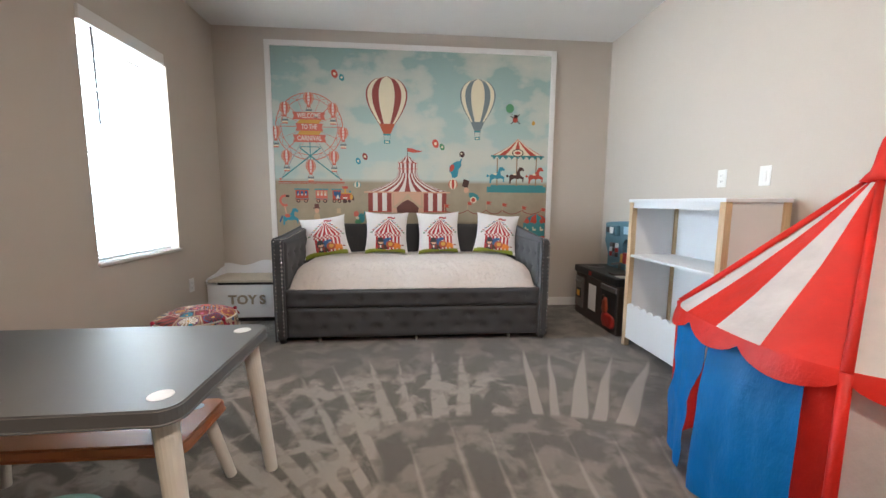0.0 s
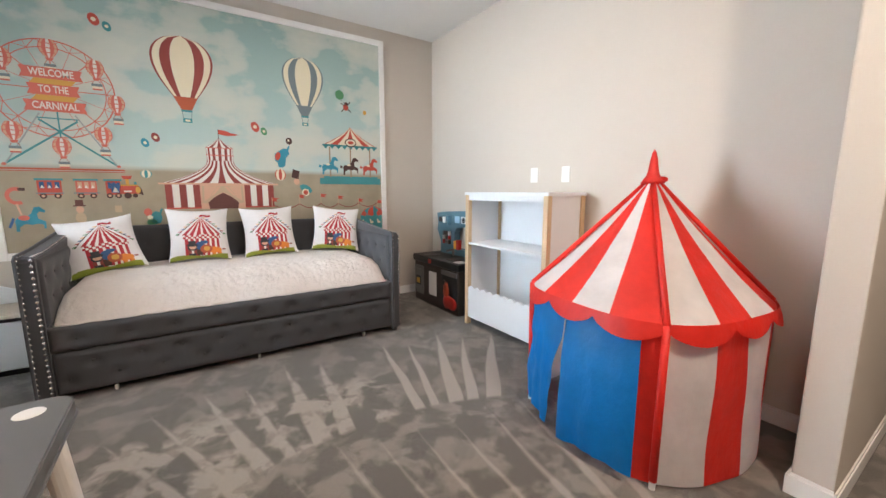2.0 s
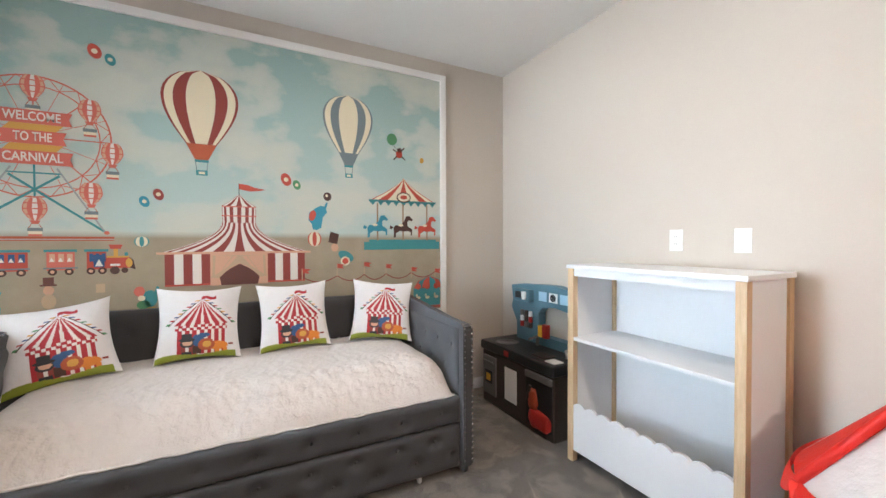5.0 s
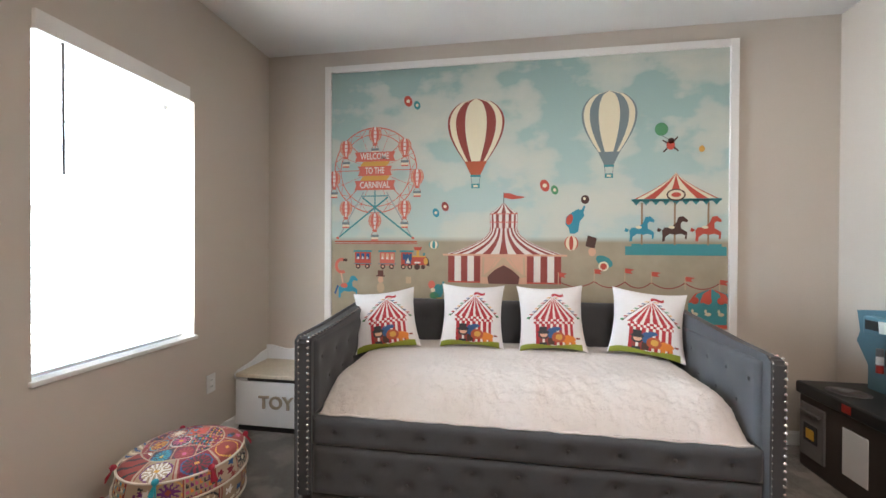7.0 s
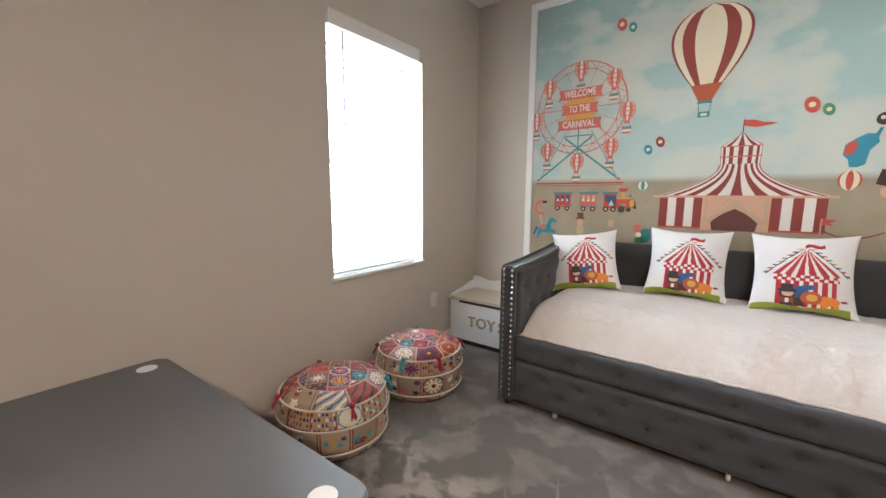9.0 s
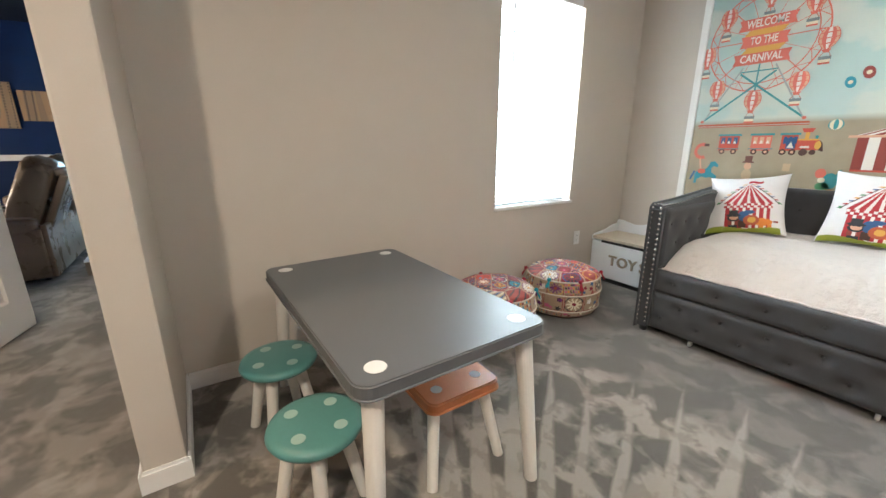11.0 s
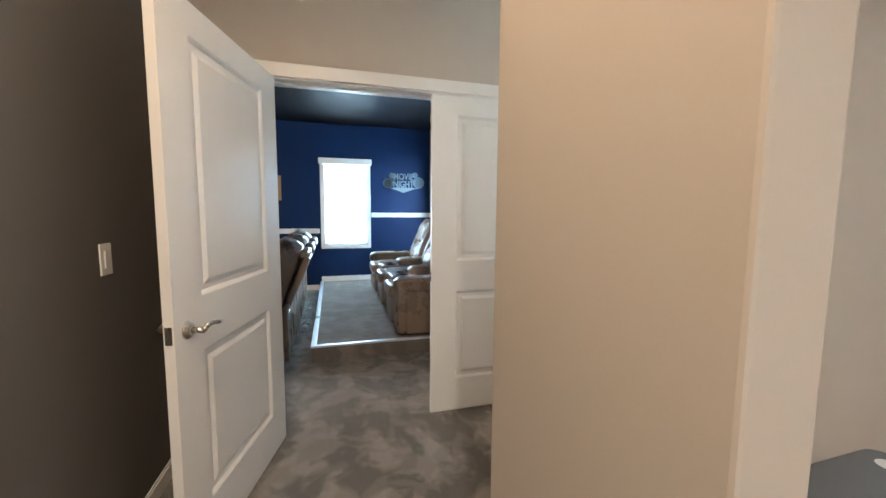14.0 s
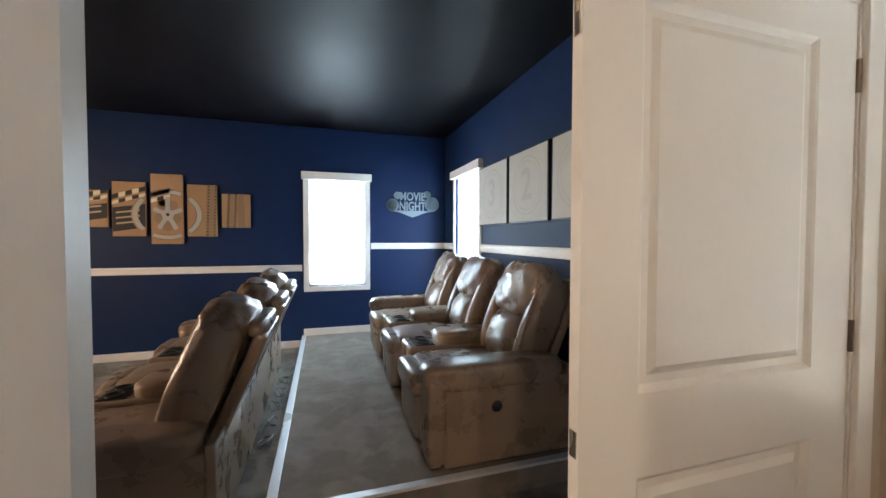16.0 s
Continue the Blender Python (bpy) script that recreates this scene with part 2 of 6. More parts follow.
def glass_material():
    net = Net("window_glass")
    net.set(Base_Color=(0.95, 1.0, 0.98), Roughness=0.0, Transmission_Weight=1.0, IOR=1.45)
    return net.mat


GREIGE = surface("greige_wall_paint", (0.56, 0.50, 0.435), 0.8, spec=0.2, vary=0.03, large=0.8, fine=180, bump=0.12)
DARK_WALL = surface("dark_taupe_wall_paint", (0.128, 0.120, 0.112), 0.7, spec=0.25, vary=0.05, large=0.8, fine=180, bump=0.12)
CEILING = surface("white_ceiling_paint", (0.74, 0.73, 0.71), 0.75, vary=0.03, fine=120, bump=0.2)
NAVY = surface("navy_wall_paint", (0.004, 0.019, 0.074), 0.55, spec=0.22, vary=0.08, fine=180, bump=0.1)
BLACK_CEILING = surface("black_satin_ceiling_paint", (0.005, 0.005, 0.007), 0.50, spec=0.12, vary=0.1, fine=160, bump=0.08)
TRIM = surface("white_trim_paint", (0.80, 0.78, 0.75), 0.35, vary=0.02, fine=90, bump=0.03)
DOOR = surface("white_door_paint", (0.80, 0.79, 0.77), 0.32, vary=0.02, fine=110, bump=0.06, stretch=(1, 1, 0.15))
VINYL = surface("white_window_vinyl", (0.78, 0.79, 0.80), 0.4, vary=0.02, bump=0)
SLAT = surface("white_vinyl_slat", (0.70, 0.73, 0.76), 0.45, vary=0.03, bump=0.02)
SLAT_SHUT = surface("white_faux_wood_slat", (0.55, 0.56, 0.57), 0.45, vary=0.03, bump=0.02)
SHADE = glowing_cloth("roller_shade_cloth", (0.85, 0.87, 0.88), 0.35)
GLASS = glass_material()
CARPET = carpet_material("grey_carpet", (0.082, 0.073, 0.065), (0.305, 0.271, 0.235), True)
CARPET_PLATFORM = carpet_material("platform_carpet", (0.150, 0.132, 0.115), (0.265, 0.234, 0.203), False)
CARPET_HALL = carpet_material("taupe_carpet", (0.076, 0.067, 0.059), (0.275, 0.246, 0.219), False)
VELVET = surface("grey_velvet", (0.052, 0.053, 0.058), 0.85, vary=0.14, large=5, fine=200, bump=0.2, sheen=0.15)
NAIL = surface("nickel_nailhead", (0.75, 0.74, 0.72), 0.22, 1.0, vary=0.05, bump=0)
BLACK = surface("black_plastic", (0.012, 0.012, 0.013), 0.4, vary=0.1)
WHITE_PLASTIC = surface("white_plastic", (0.78, 0.77, 0.74), 0.4, vary=0.02, bump=0.01)
WHITE_LACQUER = surface("white_lacquer", (0.78, 0.79, 0.80), 0.35, vary=0.02, fine=50, bump=0.02)
BIRCH = wood_material("birch_wood", (0.52, 0.36, 0.20), (0.68, 0.50, 0.31))
WASHED = wood_material("washed_wood", (0.50, 0.42, 0.32), (0.62, 0.54, 0.43))
LETTER_WOOD = wood_material("weathered_wood", (0.28, 0.23, 0.175), (0.42, 0.355, 0.275))
QUILT = surface("white_quilt", (0.71, 0.66, 0.63), 0.85, vary=0.05, large=7, fine=42, bump=0.9, depth=0.008, sheen=0.2)
TABLE_GREY = surface("grey_table_lacquer", (0.118, 0.121, 0.126), 0.43, spec=0.36, vary=0.05, fine=200, bump=0.02)
LEG_WHITE = surface("cream_leg_paint", (0.72, 0.68, 0.62), 0.45, vary=0.04, bump=0.03)
DOT_WHITE = surface("white_dot_paint", (0.80, 0.79, 0.77), 0.35, vary=0.03)
TEAL_SEAT = surface("teal_seat_paint", (0.10, 0.255, 0.24), 0.38, vary=0.08, bump=0.03)
DOT_MINT = surface("pale_mint_dot_paint", (0.38, 0.53, 0.48), 0.4, vary=0.03)
ORANGE_SEAT = surface("orange_seat_paint", (0.62, 0.22, 0.08), 0.38, vary=0.06, bump=0.03)
NYLON_RED = nylon("red_nylon", (0.80, 0.030, 0.018))
NYLON_WHITE = nylon("white_nylon", (0.80, 0.775, 0.765))
NYLON_BLUE = nylon("blue_nylon", (0.0, 0.20, 0.58))
LEATHER = leather_material("taupe_leather", (0.245, 0.178, 0.127))
NICKEL = surface("satin_nickel", (0.60, 0.56, 0.50), 0.28, 1.0, vary=0.06, bump=0.02)
HINGE = surface("dark_bronze", (0.16, 0.13, 0.11), 0.4, 0.9, vary=0.1)
ALU = surface("white_metal_edging", (0.72, 0.75, 0.80), 0.3, 0.3, vary=0.04)
SIGN_METAL = surface("brushed_silver", (0.20, 0.25, 0.29), 0.5, 0.6, vary=0.06)
PIPING = surface("cream_piping", (0.60, 0.52, 0.42), 0.9, vary=0.1)
TASSEL_RED = surface("crimson_yarn", (0.33, 0.02, 0.04), 0.95, vary=0.25, fine=120, bump=0.5)
TASSEL_TEAL = surface("teal_yarn", (0.03, 0.28, 0.36), 0.95, vary=0.25, fine=120, bump=0.5)
TOY_BLUE = surface("slate_blue_plastic", (0.085, 0.185, 0.235), 0.45, vary=0.05)
TOY_BROWN = surface("espresso_plastic", (0.045, 0.033, 0.028), 0.45, vary=0.12)
TOY_GREY = surface("grey_plastic", (0.13, 0.12, 0.12), 0.45, vary=0.08)
TOY_RED = surface("red_plastic", (0.40, 0.022, 0.016), 0.4, vary=0.08)
TOY_RUST = surface("rust_red_plastic", (0.34, 0.06, 0.025), 0.5, vary=0.2, large=12)
TOY_YELLOW = surface("yellow_plastic", (0.70, 0.38, 0.03), 0.4, vary=0.08)
PAPER = surface("white_paper", (0.74, 0.73, 0.72), 0.7, vary=0.03)
SKY_PRINT = sky_print_material()
MIRROR_BLUE = surface("pale_blue_print", (0.36, 0.55, 0.68), 0.4, vary=0.05)


def ink(name, r, g, b):
    return surface(name, (r, g, b), 0.72, vary=0.05, fine=150, bump=0.03, depth=0.001)


INK = {
    "red": ink("red_ink", 0.50, 0.075, 0.045), "maroon": ink("maroon_ink", 0.26, 0.045, 0.035), "cream": ink("cream_ink", 0.74, 0.66, 0.48),
    "white": ink("white_ink", 0.74, 0.70, 0.64), "coral": ink("coral_ink", 0.60, 0.14, 0.10), "rust": ink("rust_ink", 0.42, 0.09, 0.035),
    "teal": ink("teal_ink", 0.05, 0.25, 0.27), "blue": ink("blue_ink", 0.04, 0.26, 0.36), "slate": ink("slate_ink", 0.17, 0.21, 0.22),
    "brown": ink("brown_ink", 0.07, 0.03, 0.022), "gold": ink("gold_ink", 0.62, 0.33, 0.06), "peach": ink("peach_ink", 0.62, 0.36, 0.24),
    "green": ink("green_ink", 0.08, 0.26, 0.12), "dark": ink("dark_ink", 0.03, 0.03, 0.035), "lime": ink("lime_ink", 0.25, 0.30, 0.03),
    "orange": ink("orange_ink", 0.70, 0.22, 0.03), "navy": ink("navy_ink", 0.03, 0.09, 0.22), "sepia": ink("sepia_ink", 0.30, 0.20, 0.12),
    "tan": ink("tan_ink", 0.50, 0.36, 0.23), "silver": ink("silver_ink", 0.42, 0.42, 0.40), "mist": ink("mist_ink", 0.52, 0.54, 0.52), "smoke": ink("smoke_ink", 0.33, 0.35, 0.35), "faint": ink("faint_grey_ink", 0.455, 0.475, 0.46), "crimson": ink("crimson_ink", 0.40, 0.022, 0.030), "umber": ink("umber_ink", 0.13, 0.045, 0.035), "caramel": ink("caramel_ink", 0.40, 0.24, 0.125),
}
INK.update({"linen": ink("linen_cloth", 0.42, 0.31, 0.215), "ecru": ink("ecru_cloth", 0.34, 0.24, 0.155), "wine": ink("wine_cloth", 0.20, 0.012, 0.03), "plum": ink("plum_cloth", 0.13, 0.02, 0.13), "pink": ink("pink_cloth", 0.52, 0.10, 0.20), "aqua": ink("aqua_cloth", 0.03, 0.30, 0.40)})

# ---- building helpers ----


def mesh_object(name, bm, mats, parent=None, smooth=False):
    me = bpy.data.meshes.new(name)
    bmesh.ops.recalc_face_normals(bm, faces=bm.faces)
    bm.to_mesh(me)
    bm.free()
    for m in mats if isinstance(mats, (list, tuple)) else [mats]:
        me.materials.append(m)
    if smooth:
        me.polygons.foreach_set("use_smooth", [True] * len(me.polygons))
    ob = new(name, me)
    if parent:
        ob.parent = parent
    return ob


def part(name, bm, mat, parent, label="", smooth=False):
    """One mesh object under a thing or a part."""
    return tagged(mesh_object(name, bm, mat, parent, smooth), label)


def thing(name, m, label, category, group="", kind=""):
    """An Empty at a thing's base, to parent its parts."""
    ob = new(name)
    ob.empty_display_size = 0.1
    ob.matrix_basis = m
    return tagged(ob, label, category, group, kind)


def built(name, bm, mat, label, category, kind="structure", smooth=False):
    return tagged(mesh_object(name, bm, mat, None, smooth), label, category, "", kind)


def absorb(bm, other, m=None):
    """Adds the mesh of another bmesh to bm."""
    me = bpy.data.meshes.new("scratch")
    if m is not None:
        bmesh.ops.transform(other, matrix=m, verts=other.verts)
    other.to_mesh(me)
    other.free()
    bm.from_mesh(me)
    bpy.data.meshes.remove(me)


def box(bm, x0, x1, y0, y1, z0, z1, bevel=0.0, seg=2, m=None):
    t = bmesh.new()
    bmesh.ops.create_cube(t, size=1)
    for v in t.verts:
        v.co = Vector(((x0 + x1) / 2 + v.co.x * (x1 - x0), (y0 + y1) / 2 + v.co.y * (y1 - y0), (z0 + z1) / 2 + v.co.z * (z1 - z0)))
    if bevel:
        bmesh.ops.bevel(t, geom=t.edges[:], offset=bevel, segments=seg, affect="EDGES", profile=0.6)
    absorb(bm, t, m)
    return bm


def one_box(*a, **k):
    return box(bmesh.new(), *a, **k)


def rod(bm, p, q, r0, r1=None, seg=16, caps=True):
    p, q = Vector(p), Vector(q)
    t = bmesh.new()
    bmesh.ops.create_cone(t, cap_ends=caps, segments=seg, radius1=r0, radius2=r0 if r1 is None else r1, depth=(q - p).length)
    turn = (q - p).to_track_quat("Z", "Y").to_matrix().to_4x4()
    absorb(bm, t, Matrix.Translation((p + q) / 2) @ turn)
    return bm


def cushion(bm, c, half, e=4.0, n=8, m=None, wrinkle=0.0, seed=0):
    """A soft block: a cube rounded towards an ellipsoid."""
    t = bmesh.new()
    bmesh.ops.create_cube(t, size=2)
    bmesh.ops.subdivide_edges(t, edges=t.edges[:], cuts=n, use_grid_fill=True)
    for v in t.verts:
        a = [abs(k) for k in v.co]
        f = max(a) / sum(k ** e for k in a) ** (1 / e)
        s = v.co * f
        w = 1 + wrinkle * noise.noise(s * 2.6 + Vector((seed, 0, 0)))
        v.co = Vector((s.x * half[0] * w, s.y * half[1] * w, s.z * half[2] * w))
    place = Matrix.Translation(c)
    absorb(bm, t, place @ m if m is not None else place)
    return bm


def lathe(bm, profile, seg=32, m=None):
    """Turns a profile of (radius, height) about z."""
    t = bmesh.new()
    rings = []
    for r, z in profile:
        rings.append([t.verts.new((r * math.cos(2 * math.pi * k / seg), r * math.sin(2 * math.pi * k / seg), z)) for k in range(seg)])
    for a, b in zip(rings, rings[1:]):
        for k in range(seg):
            t.faces.new((a[k], a[(k + 1) % seg], b[(k + 1) % seg], b[k]))
    for ring in (rings[0], rings[-1]):
        if (ring[0].co - ring[seg // 2].co).length > 1e-4:
            t.faces.new(ring)
    bmesh.ops.remove_doubles(t, verts=t.verts[:], dist=1e-5)
    absorb(bm, t, m)
    return bm


def tube(bm, points, r, seg=8):
    """One round tube along a line of points."""
    pts = [Vector(p) for p in points]
    rings = []
    for k, p in enumerate(pts):
        d = (pts[min(k + 1, len(pts) - 1)] - pts[max(k - 1, 0)]).normalized()
        side = d.cross(Vector((0.12, 0.31, 1.0))).normalized()
        up = side.cross(d)
        rings.append([bm.verts.new(p + r * (math.cos(2 * math.pi * j / seg) * side + math.sin(2 * math.pi * j / seg) * up)) for j in range(seg)])
    for a, b in zip(rings, rings[1:]):
        for j in range(seg):
            bm.faces.new((a[j], a[(j + 1) % seg], b[(j + 1) % seg], b[j]))
    bm.faces.new(rings[0])
    bm.faces.new(rings[-1])
    return bm


def prism(bm, points, depth, m):
    """A flat outline of (u, v) points made solid: depth runs along the local z."""
    t = bmesh.new()
    low = [t.verts.new((u, v, 0)) for u, v in points]
    high = [t.verts.new((u, v, depth)) for u, v in points]
    t.faces.new(low)
    t.faces.new(high)
    for k in range(len(points)):
        j = (k + 1) % len(points)
        t.faces.new((low[k], low[j], high[j], high[k]))
    absorb(bm, t, m)
    return bm


SOUTH = Matrix(((1, 0, 0, 0), (0, 0, -1, 0), (0, 1, 0, 0), (0, 0, 0, 1)))  # u east, v up, depth towards -y
EAST = Matrix(((0, 0, 1, 0), (1, 0, 0, 0), (0, 1, 0, 0), (0, 0, 0, 1)))  # u north, v up, depth towards +x
WEST = Matrix(((0, 0, -1, 0), (-1, 0, 0, 0), (0, 1, 0, 0), (0, 0, 0, 1)))  # u south, v up, depth towards -x


def lettering(body, size, m, extrude=0.0, width=None, shear=0.0):
    """A mesh of words in the built-in font, centred, on a plane."""
    curve = bpy.data.curves.new("words", "FONT")
    curve.body, curve.size, curve.align_x, curve.align_y, curve.extrude, curve.resolution_u = body, size, "CENTER", "CENTER", extrude, 3
    curve.offset = size * 0.02
    ob = new("words", curve)
    bpy.context.view_layer.update()
    me = bpy.data.meshes.new_from_object(ob.evaluated_get(bpy.context.evaluated_depsgraph_get()))
    bpy.data.objects.remove(ob)
    bpy.data.curves.remove(curve)
    bm = bmesh.new()
    bm.from_mesh(me)
    bpy.data.meshes.remove(me)
    xs = [v.co.x for v in bm.verts]
    if width:
        k = width / (max(xs) - min(xs))
        for v in bm.verts:
            v.co.x *= k
    bmesh.ops.transform(bm, matrix=m, verts=bm.verts)
    return bm


class Print:
    """Flat printed shapes in thin layers on a plane, u across and v up."""

    def __init__(self, plane, lift=0.0012):
        self.plane, self.lift, self.bm, self.mats, self.layer = plane, lift, bmesh.new(), [], 1

    def poly(self, points, colour, up=0):
        mat = INK[colour]
        if mat not in self.mats:
            self.mats.append(mat)
        vs = [self.bm.verts.new(self.plane @ Vector((u, v, self.lift * (self.layer + up)))) for u, v in points]
        self.bm.faces.new(vs).material_index = self.mats.index(mat)
        return self

    def rect(self, u0, u1, v0, v1, colour, up=0):
        return self.poly([(u0, v0), (u1, v0), (u1, v1), (u0, v1)], colour, up)

    def oval(self, u, v, a, b, colour, up=0, tilt=0.0, n=24):
        c, s = math.cos(tilt), math.sin(tilt)
        pts = [(a * math.cos(2 * math.pi * k / n), b * math.sin(2 * math.pi * k / n)) for k in range(n)]
        return self.poly([(u + c * x - s * y, v + s * x + c * y) for x, y in pts], colour, up)

    def stroke(self, p, q, w, colour, up=0):
        d = Vector((q[0] - p[0], q[1] - p[1])).normalized() * w / 2
        n = (-d.y, d.x)
        return self.poly([(p[0] + n[0], p[1] + n[1]), (q[0] + n[0], q[1] + n[1]), (q[0] - n[0], q[1] - n[1]), (p[0] - n[0], p[1] - n[1])], colour, up)

    def ring(self, u, v, r, w, colour, up=0, n=48, squash=1.0, start=0, end=360):
        for k in range(n):
            a, b = (radians(start + (end - start) * j / n) for j in (k, k + 1))
            self.poly([(u + s * math.cos(t), v + s * squash * math.sin(t)) for s, t in ((r, a), (r, b), (r - w, b), (r - w, a))], colour, up)
        return self

    def fan(self, u, rows, colours, up=0):
        """Stripes that follow an outline of (v, half width), each colour one stripe across."""
        n = len(colours)
        edge = [math.sin(math.pi * (k / n - 0.5)) for k in range(n + 1)]
        for k, colour in enumerate(colours):
            left = [(u + edge[k] * w, v) for v, w in rows]
            right = [(u + edge[k + 1] * w, v) for v, w in reversed(rows)]
            self.poly(left + right, colour, up)
        return self

    def done(self, name, parent, label=""):
        me = bpy.data.meshes.new(name)
        bmesh.ops.remove_doubles(self.bm, verts=self.bm.verts[:], dist=1e-6)
        self.bm.to_mesh(me)
        self.bm.free()
        for m in self.mats:
            me.materials.append(m)
        ob = new(name, me)
        ob.parent = parent
        return tagged(ob, label)


# ---- structure ----
W, N, E = -1.86, 4.02, 2.08  # playroom faces
SOUTH_WALL, NORTH_HALL, DOORWALL, FAR = -0.82, 1.66, -3.27, -7.65
TOP = 2.75
SIDE = W - 0.065  # vestibule face of the wall it shares with the playroom
WING0, WING1 = 0.408, 0.535


def wall(name, axis, a0, a1, t0, t1, mat, label, holes=(), top=TOP):
    """A wall along one axis from a0 to a1, t0 to t1 thick, with openings (b0, b1, low, high) cut through it."""
    bm = bmesh.new()

    def piece(b0, b1, z0, z1):
        if b1 - b0 > 1e-4 and z1 - z0 > 1e-4:
            box(bm, *((b0, b1, t0, t1) if axis == "x" else (t0, t1, b0, b1)), z0, z1)

    at = a0
    for b0, b1, low, high in holes:
        piece(at, b0, 0, top)
        piece(b0, b1, 0, low)
        piece(b0, b1, high, top)
        at = b1
    piece(at, a1, 0, top)
    return built(name, bm, mat, label, "wall")


PLAY_WIN = (2.475, 3.28, 0.722, 2.12)
HALL_WIN = (-3.19, -2.05, 0.72, 2.14)
WEST_WIN = (-0.13, 0.56, 0.76, 2.12)
NORTH_WIN = (-7.20, -6.41, 0.76, 2.14)
# Unseen opening, added to go with the south lamp.
ADDED_SOUTH_WIN = (-5.9, -4.7, 0.76, 2.14)
OPENING = (-0.35, 1.51, 0.0, 2.045)

built("floor", one_box(-2.0, 4.2, 0.47, 4.25, -0.1, 0.0), CARPET, "grey cut-pile carpet with vacuum marks", "floor")
built("floor_hall", one_box(DOORWALL - 0.06, 4.2, -1.0, 0.47, -0.1, 0.0), CARPET_HALL, "taupe cut-pile carpet with brush marks", "floor")
built("floor_vestibule", one_box(DOORWALL - 0.06, -2.0, 0.47, 1.85, -0.1, 0.0), CARPET_HALL, "taupe cut-pile carpet with brush marks", "floor")
built("floor_theater", one_box(-7.9, DOORWALL - 0.06, -4.2, 1.85, -0.1, 0.0), CARPET_HALL, "taupe cut-pile carpet with brush marks", "floor")
wall("wall_vestibule", "y", WING1, NORTH_HALL + 0.14, SIDE, W, GREIGE, "greige painted wall between playroom and vestibule")
wall("wall_playroom_west", "y", NORTH_HALL + 0.14, N, W - 0.24, W, GREIGE, "greige painted wall with a window", [PLAY_WIN])
wall("wall_playroom_north", "x", W - 0.14, E + 0.12, N, N + 0.14, GREIGE, "greige painted wall behind the mural")
wall("wall_playroom_east", "y", 0.605, N, E, E + 0.12, GREIGE, "greige painted wall catching window light")
built("wall_wing_west", one_box(SIDE, -1.256, WING0, WING1, 0, TOP, bevel=0.008), GREIGE, "greige painted wing wall with rounded corners", "wall")
built("wall_wing_east", one_box(1.57, 4.1, 0.485, 0.605, 0, TOP, bevel=0.008), GREIGE, "greige painted wing wall with rounded corners", "wall")
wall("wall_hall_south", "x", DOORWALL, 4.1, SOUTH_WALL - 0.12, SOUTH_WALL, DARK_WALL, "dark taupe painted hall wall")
wall("wall_hall_end", "y", SOUTH_WALL - 0.12, 0.605, 4.1, 4.2, GREIGE, "plain greige end wall of the hall")
wall("wall_hall_north", "x", DOORWALL, W - 0.14, NORTH_HALL, NORTH_HALL + 0.14, GREIGE, "greige painted wall with a window", [HALL_WIN])
wall("wall_theater_east", "y", -4.1, NORTH_HALL + 0.14, DOORWALL - 0.06, DOORWALL, GREIGE, "greige painted wall with a double doorway", [OPENING])
wall("wall_theater_east_inside", "y", -4.1, NORTH_HALL, DOORWALL - 0.12, DOORWALL - 0.06, NAVY, "navy painted wall with a double doorway", [OPENING])
wall("wall_theater_north", "x", FAR - 0.14, DOORWALL - 0.12, NORTH_HALL, NORTH_HALL + 0.14, NAVY, "navy painted wall with a window", [NORTH_WIN])
wall("wall_theater_west", "y", -4.1, NORTH_HALL, FAR - 0.14, FAR, NAVY, "navy painted wall with a window", [WEST_WIN])
# The window in this wall is an unseen addition.
wall("wall_theater_south", "x", FAR - 0.14, DOORWALL - 0.06, -4.24, -4.1, NAVY, "navy painted wall with a window", [ADDED_SOUTH_WIN])
built("ceiling", one_box(DOORWALL - 0.06, 4.2, -1.0, 4.2, TOP, TOP + 0.1), CEILING, "white painted ceiling", "ceiling")
built("ceiling_theater", one_box(FAR - 0.14, DOORWALL - 0.062, -4.2, 1.8, TOP, TOP + 0.1), BLACK_CEILING, "black satin painted ceiling", "ceiling")


def baseboard(x0, x1, y0, y1, z=0.0):
    bm = one_box(x0, x1, y0, y1, z, z + 0.075)
    dx, dy = (0.004, 0) if x1 - x0 < 0.05 else (0, 0.004)
    box(bm, x0 + dx, x1 - dx, y0 + dy, y1 - dy, z + 0.075, z + 0.088)
    built("baseboard", bm, TRIM, "white painted baseboard", "baseboard")


B = 0.013
baseboard(W, W + B, WING1 + B, N - B)
baseboard(W + B, E - B, N - B, N)
baseboard(E - B, E, 0.605 + B, N)
baseboard(W, -1.256 + B, WING1, WING1 + B)
baseboard(-1.256, -1.256 + B, WING0, WING1)
baseboard(SIDE, -1.256 + B, WING0 - B, WING0)
baseboard(1.57 - B, E - B, 0.605, 0.605 + B)
baseboard(1.57 - B, 1.57, 0.485, 0.605)
baseboard(1.57 - B, 4.1, 0.485 - B, 0.485)
baseboard(DOORWALL, 4.1, SOUTH_WALL, SOUTH_WALL + B)
baseboard(DOORWALL, SIDE - B, NORTH_HALL - B, NORTH_HALL)
baseboard(SIDE - B, SIDE, WING0 - B, NORTH_HALL)
baseboard(DOORWALL, DOORWALL + B, SOUTH_WALL + B, OPENING[0] - 0.075)
baseboard(FAR, FAR + B, -4.1, -0.235)
baseboard(FAR, FAR + B, -0.2, NORTH_HALL - B, 0.14)
baseboard(FAR + B, -4.42, NORTH_HALL - B, NORTH_HALL, 0.14)
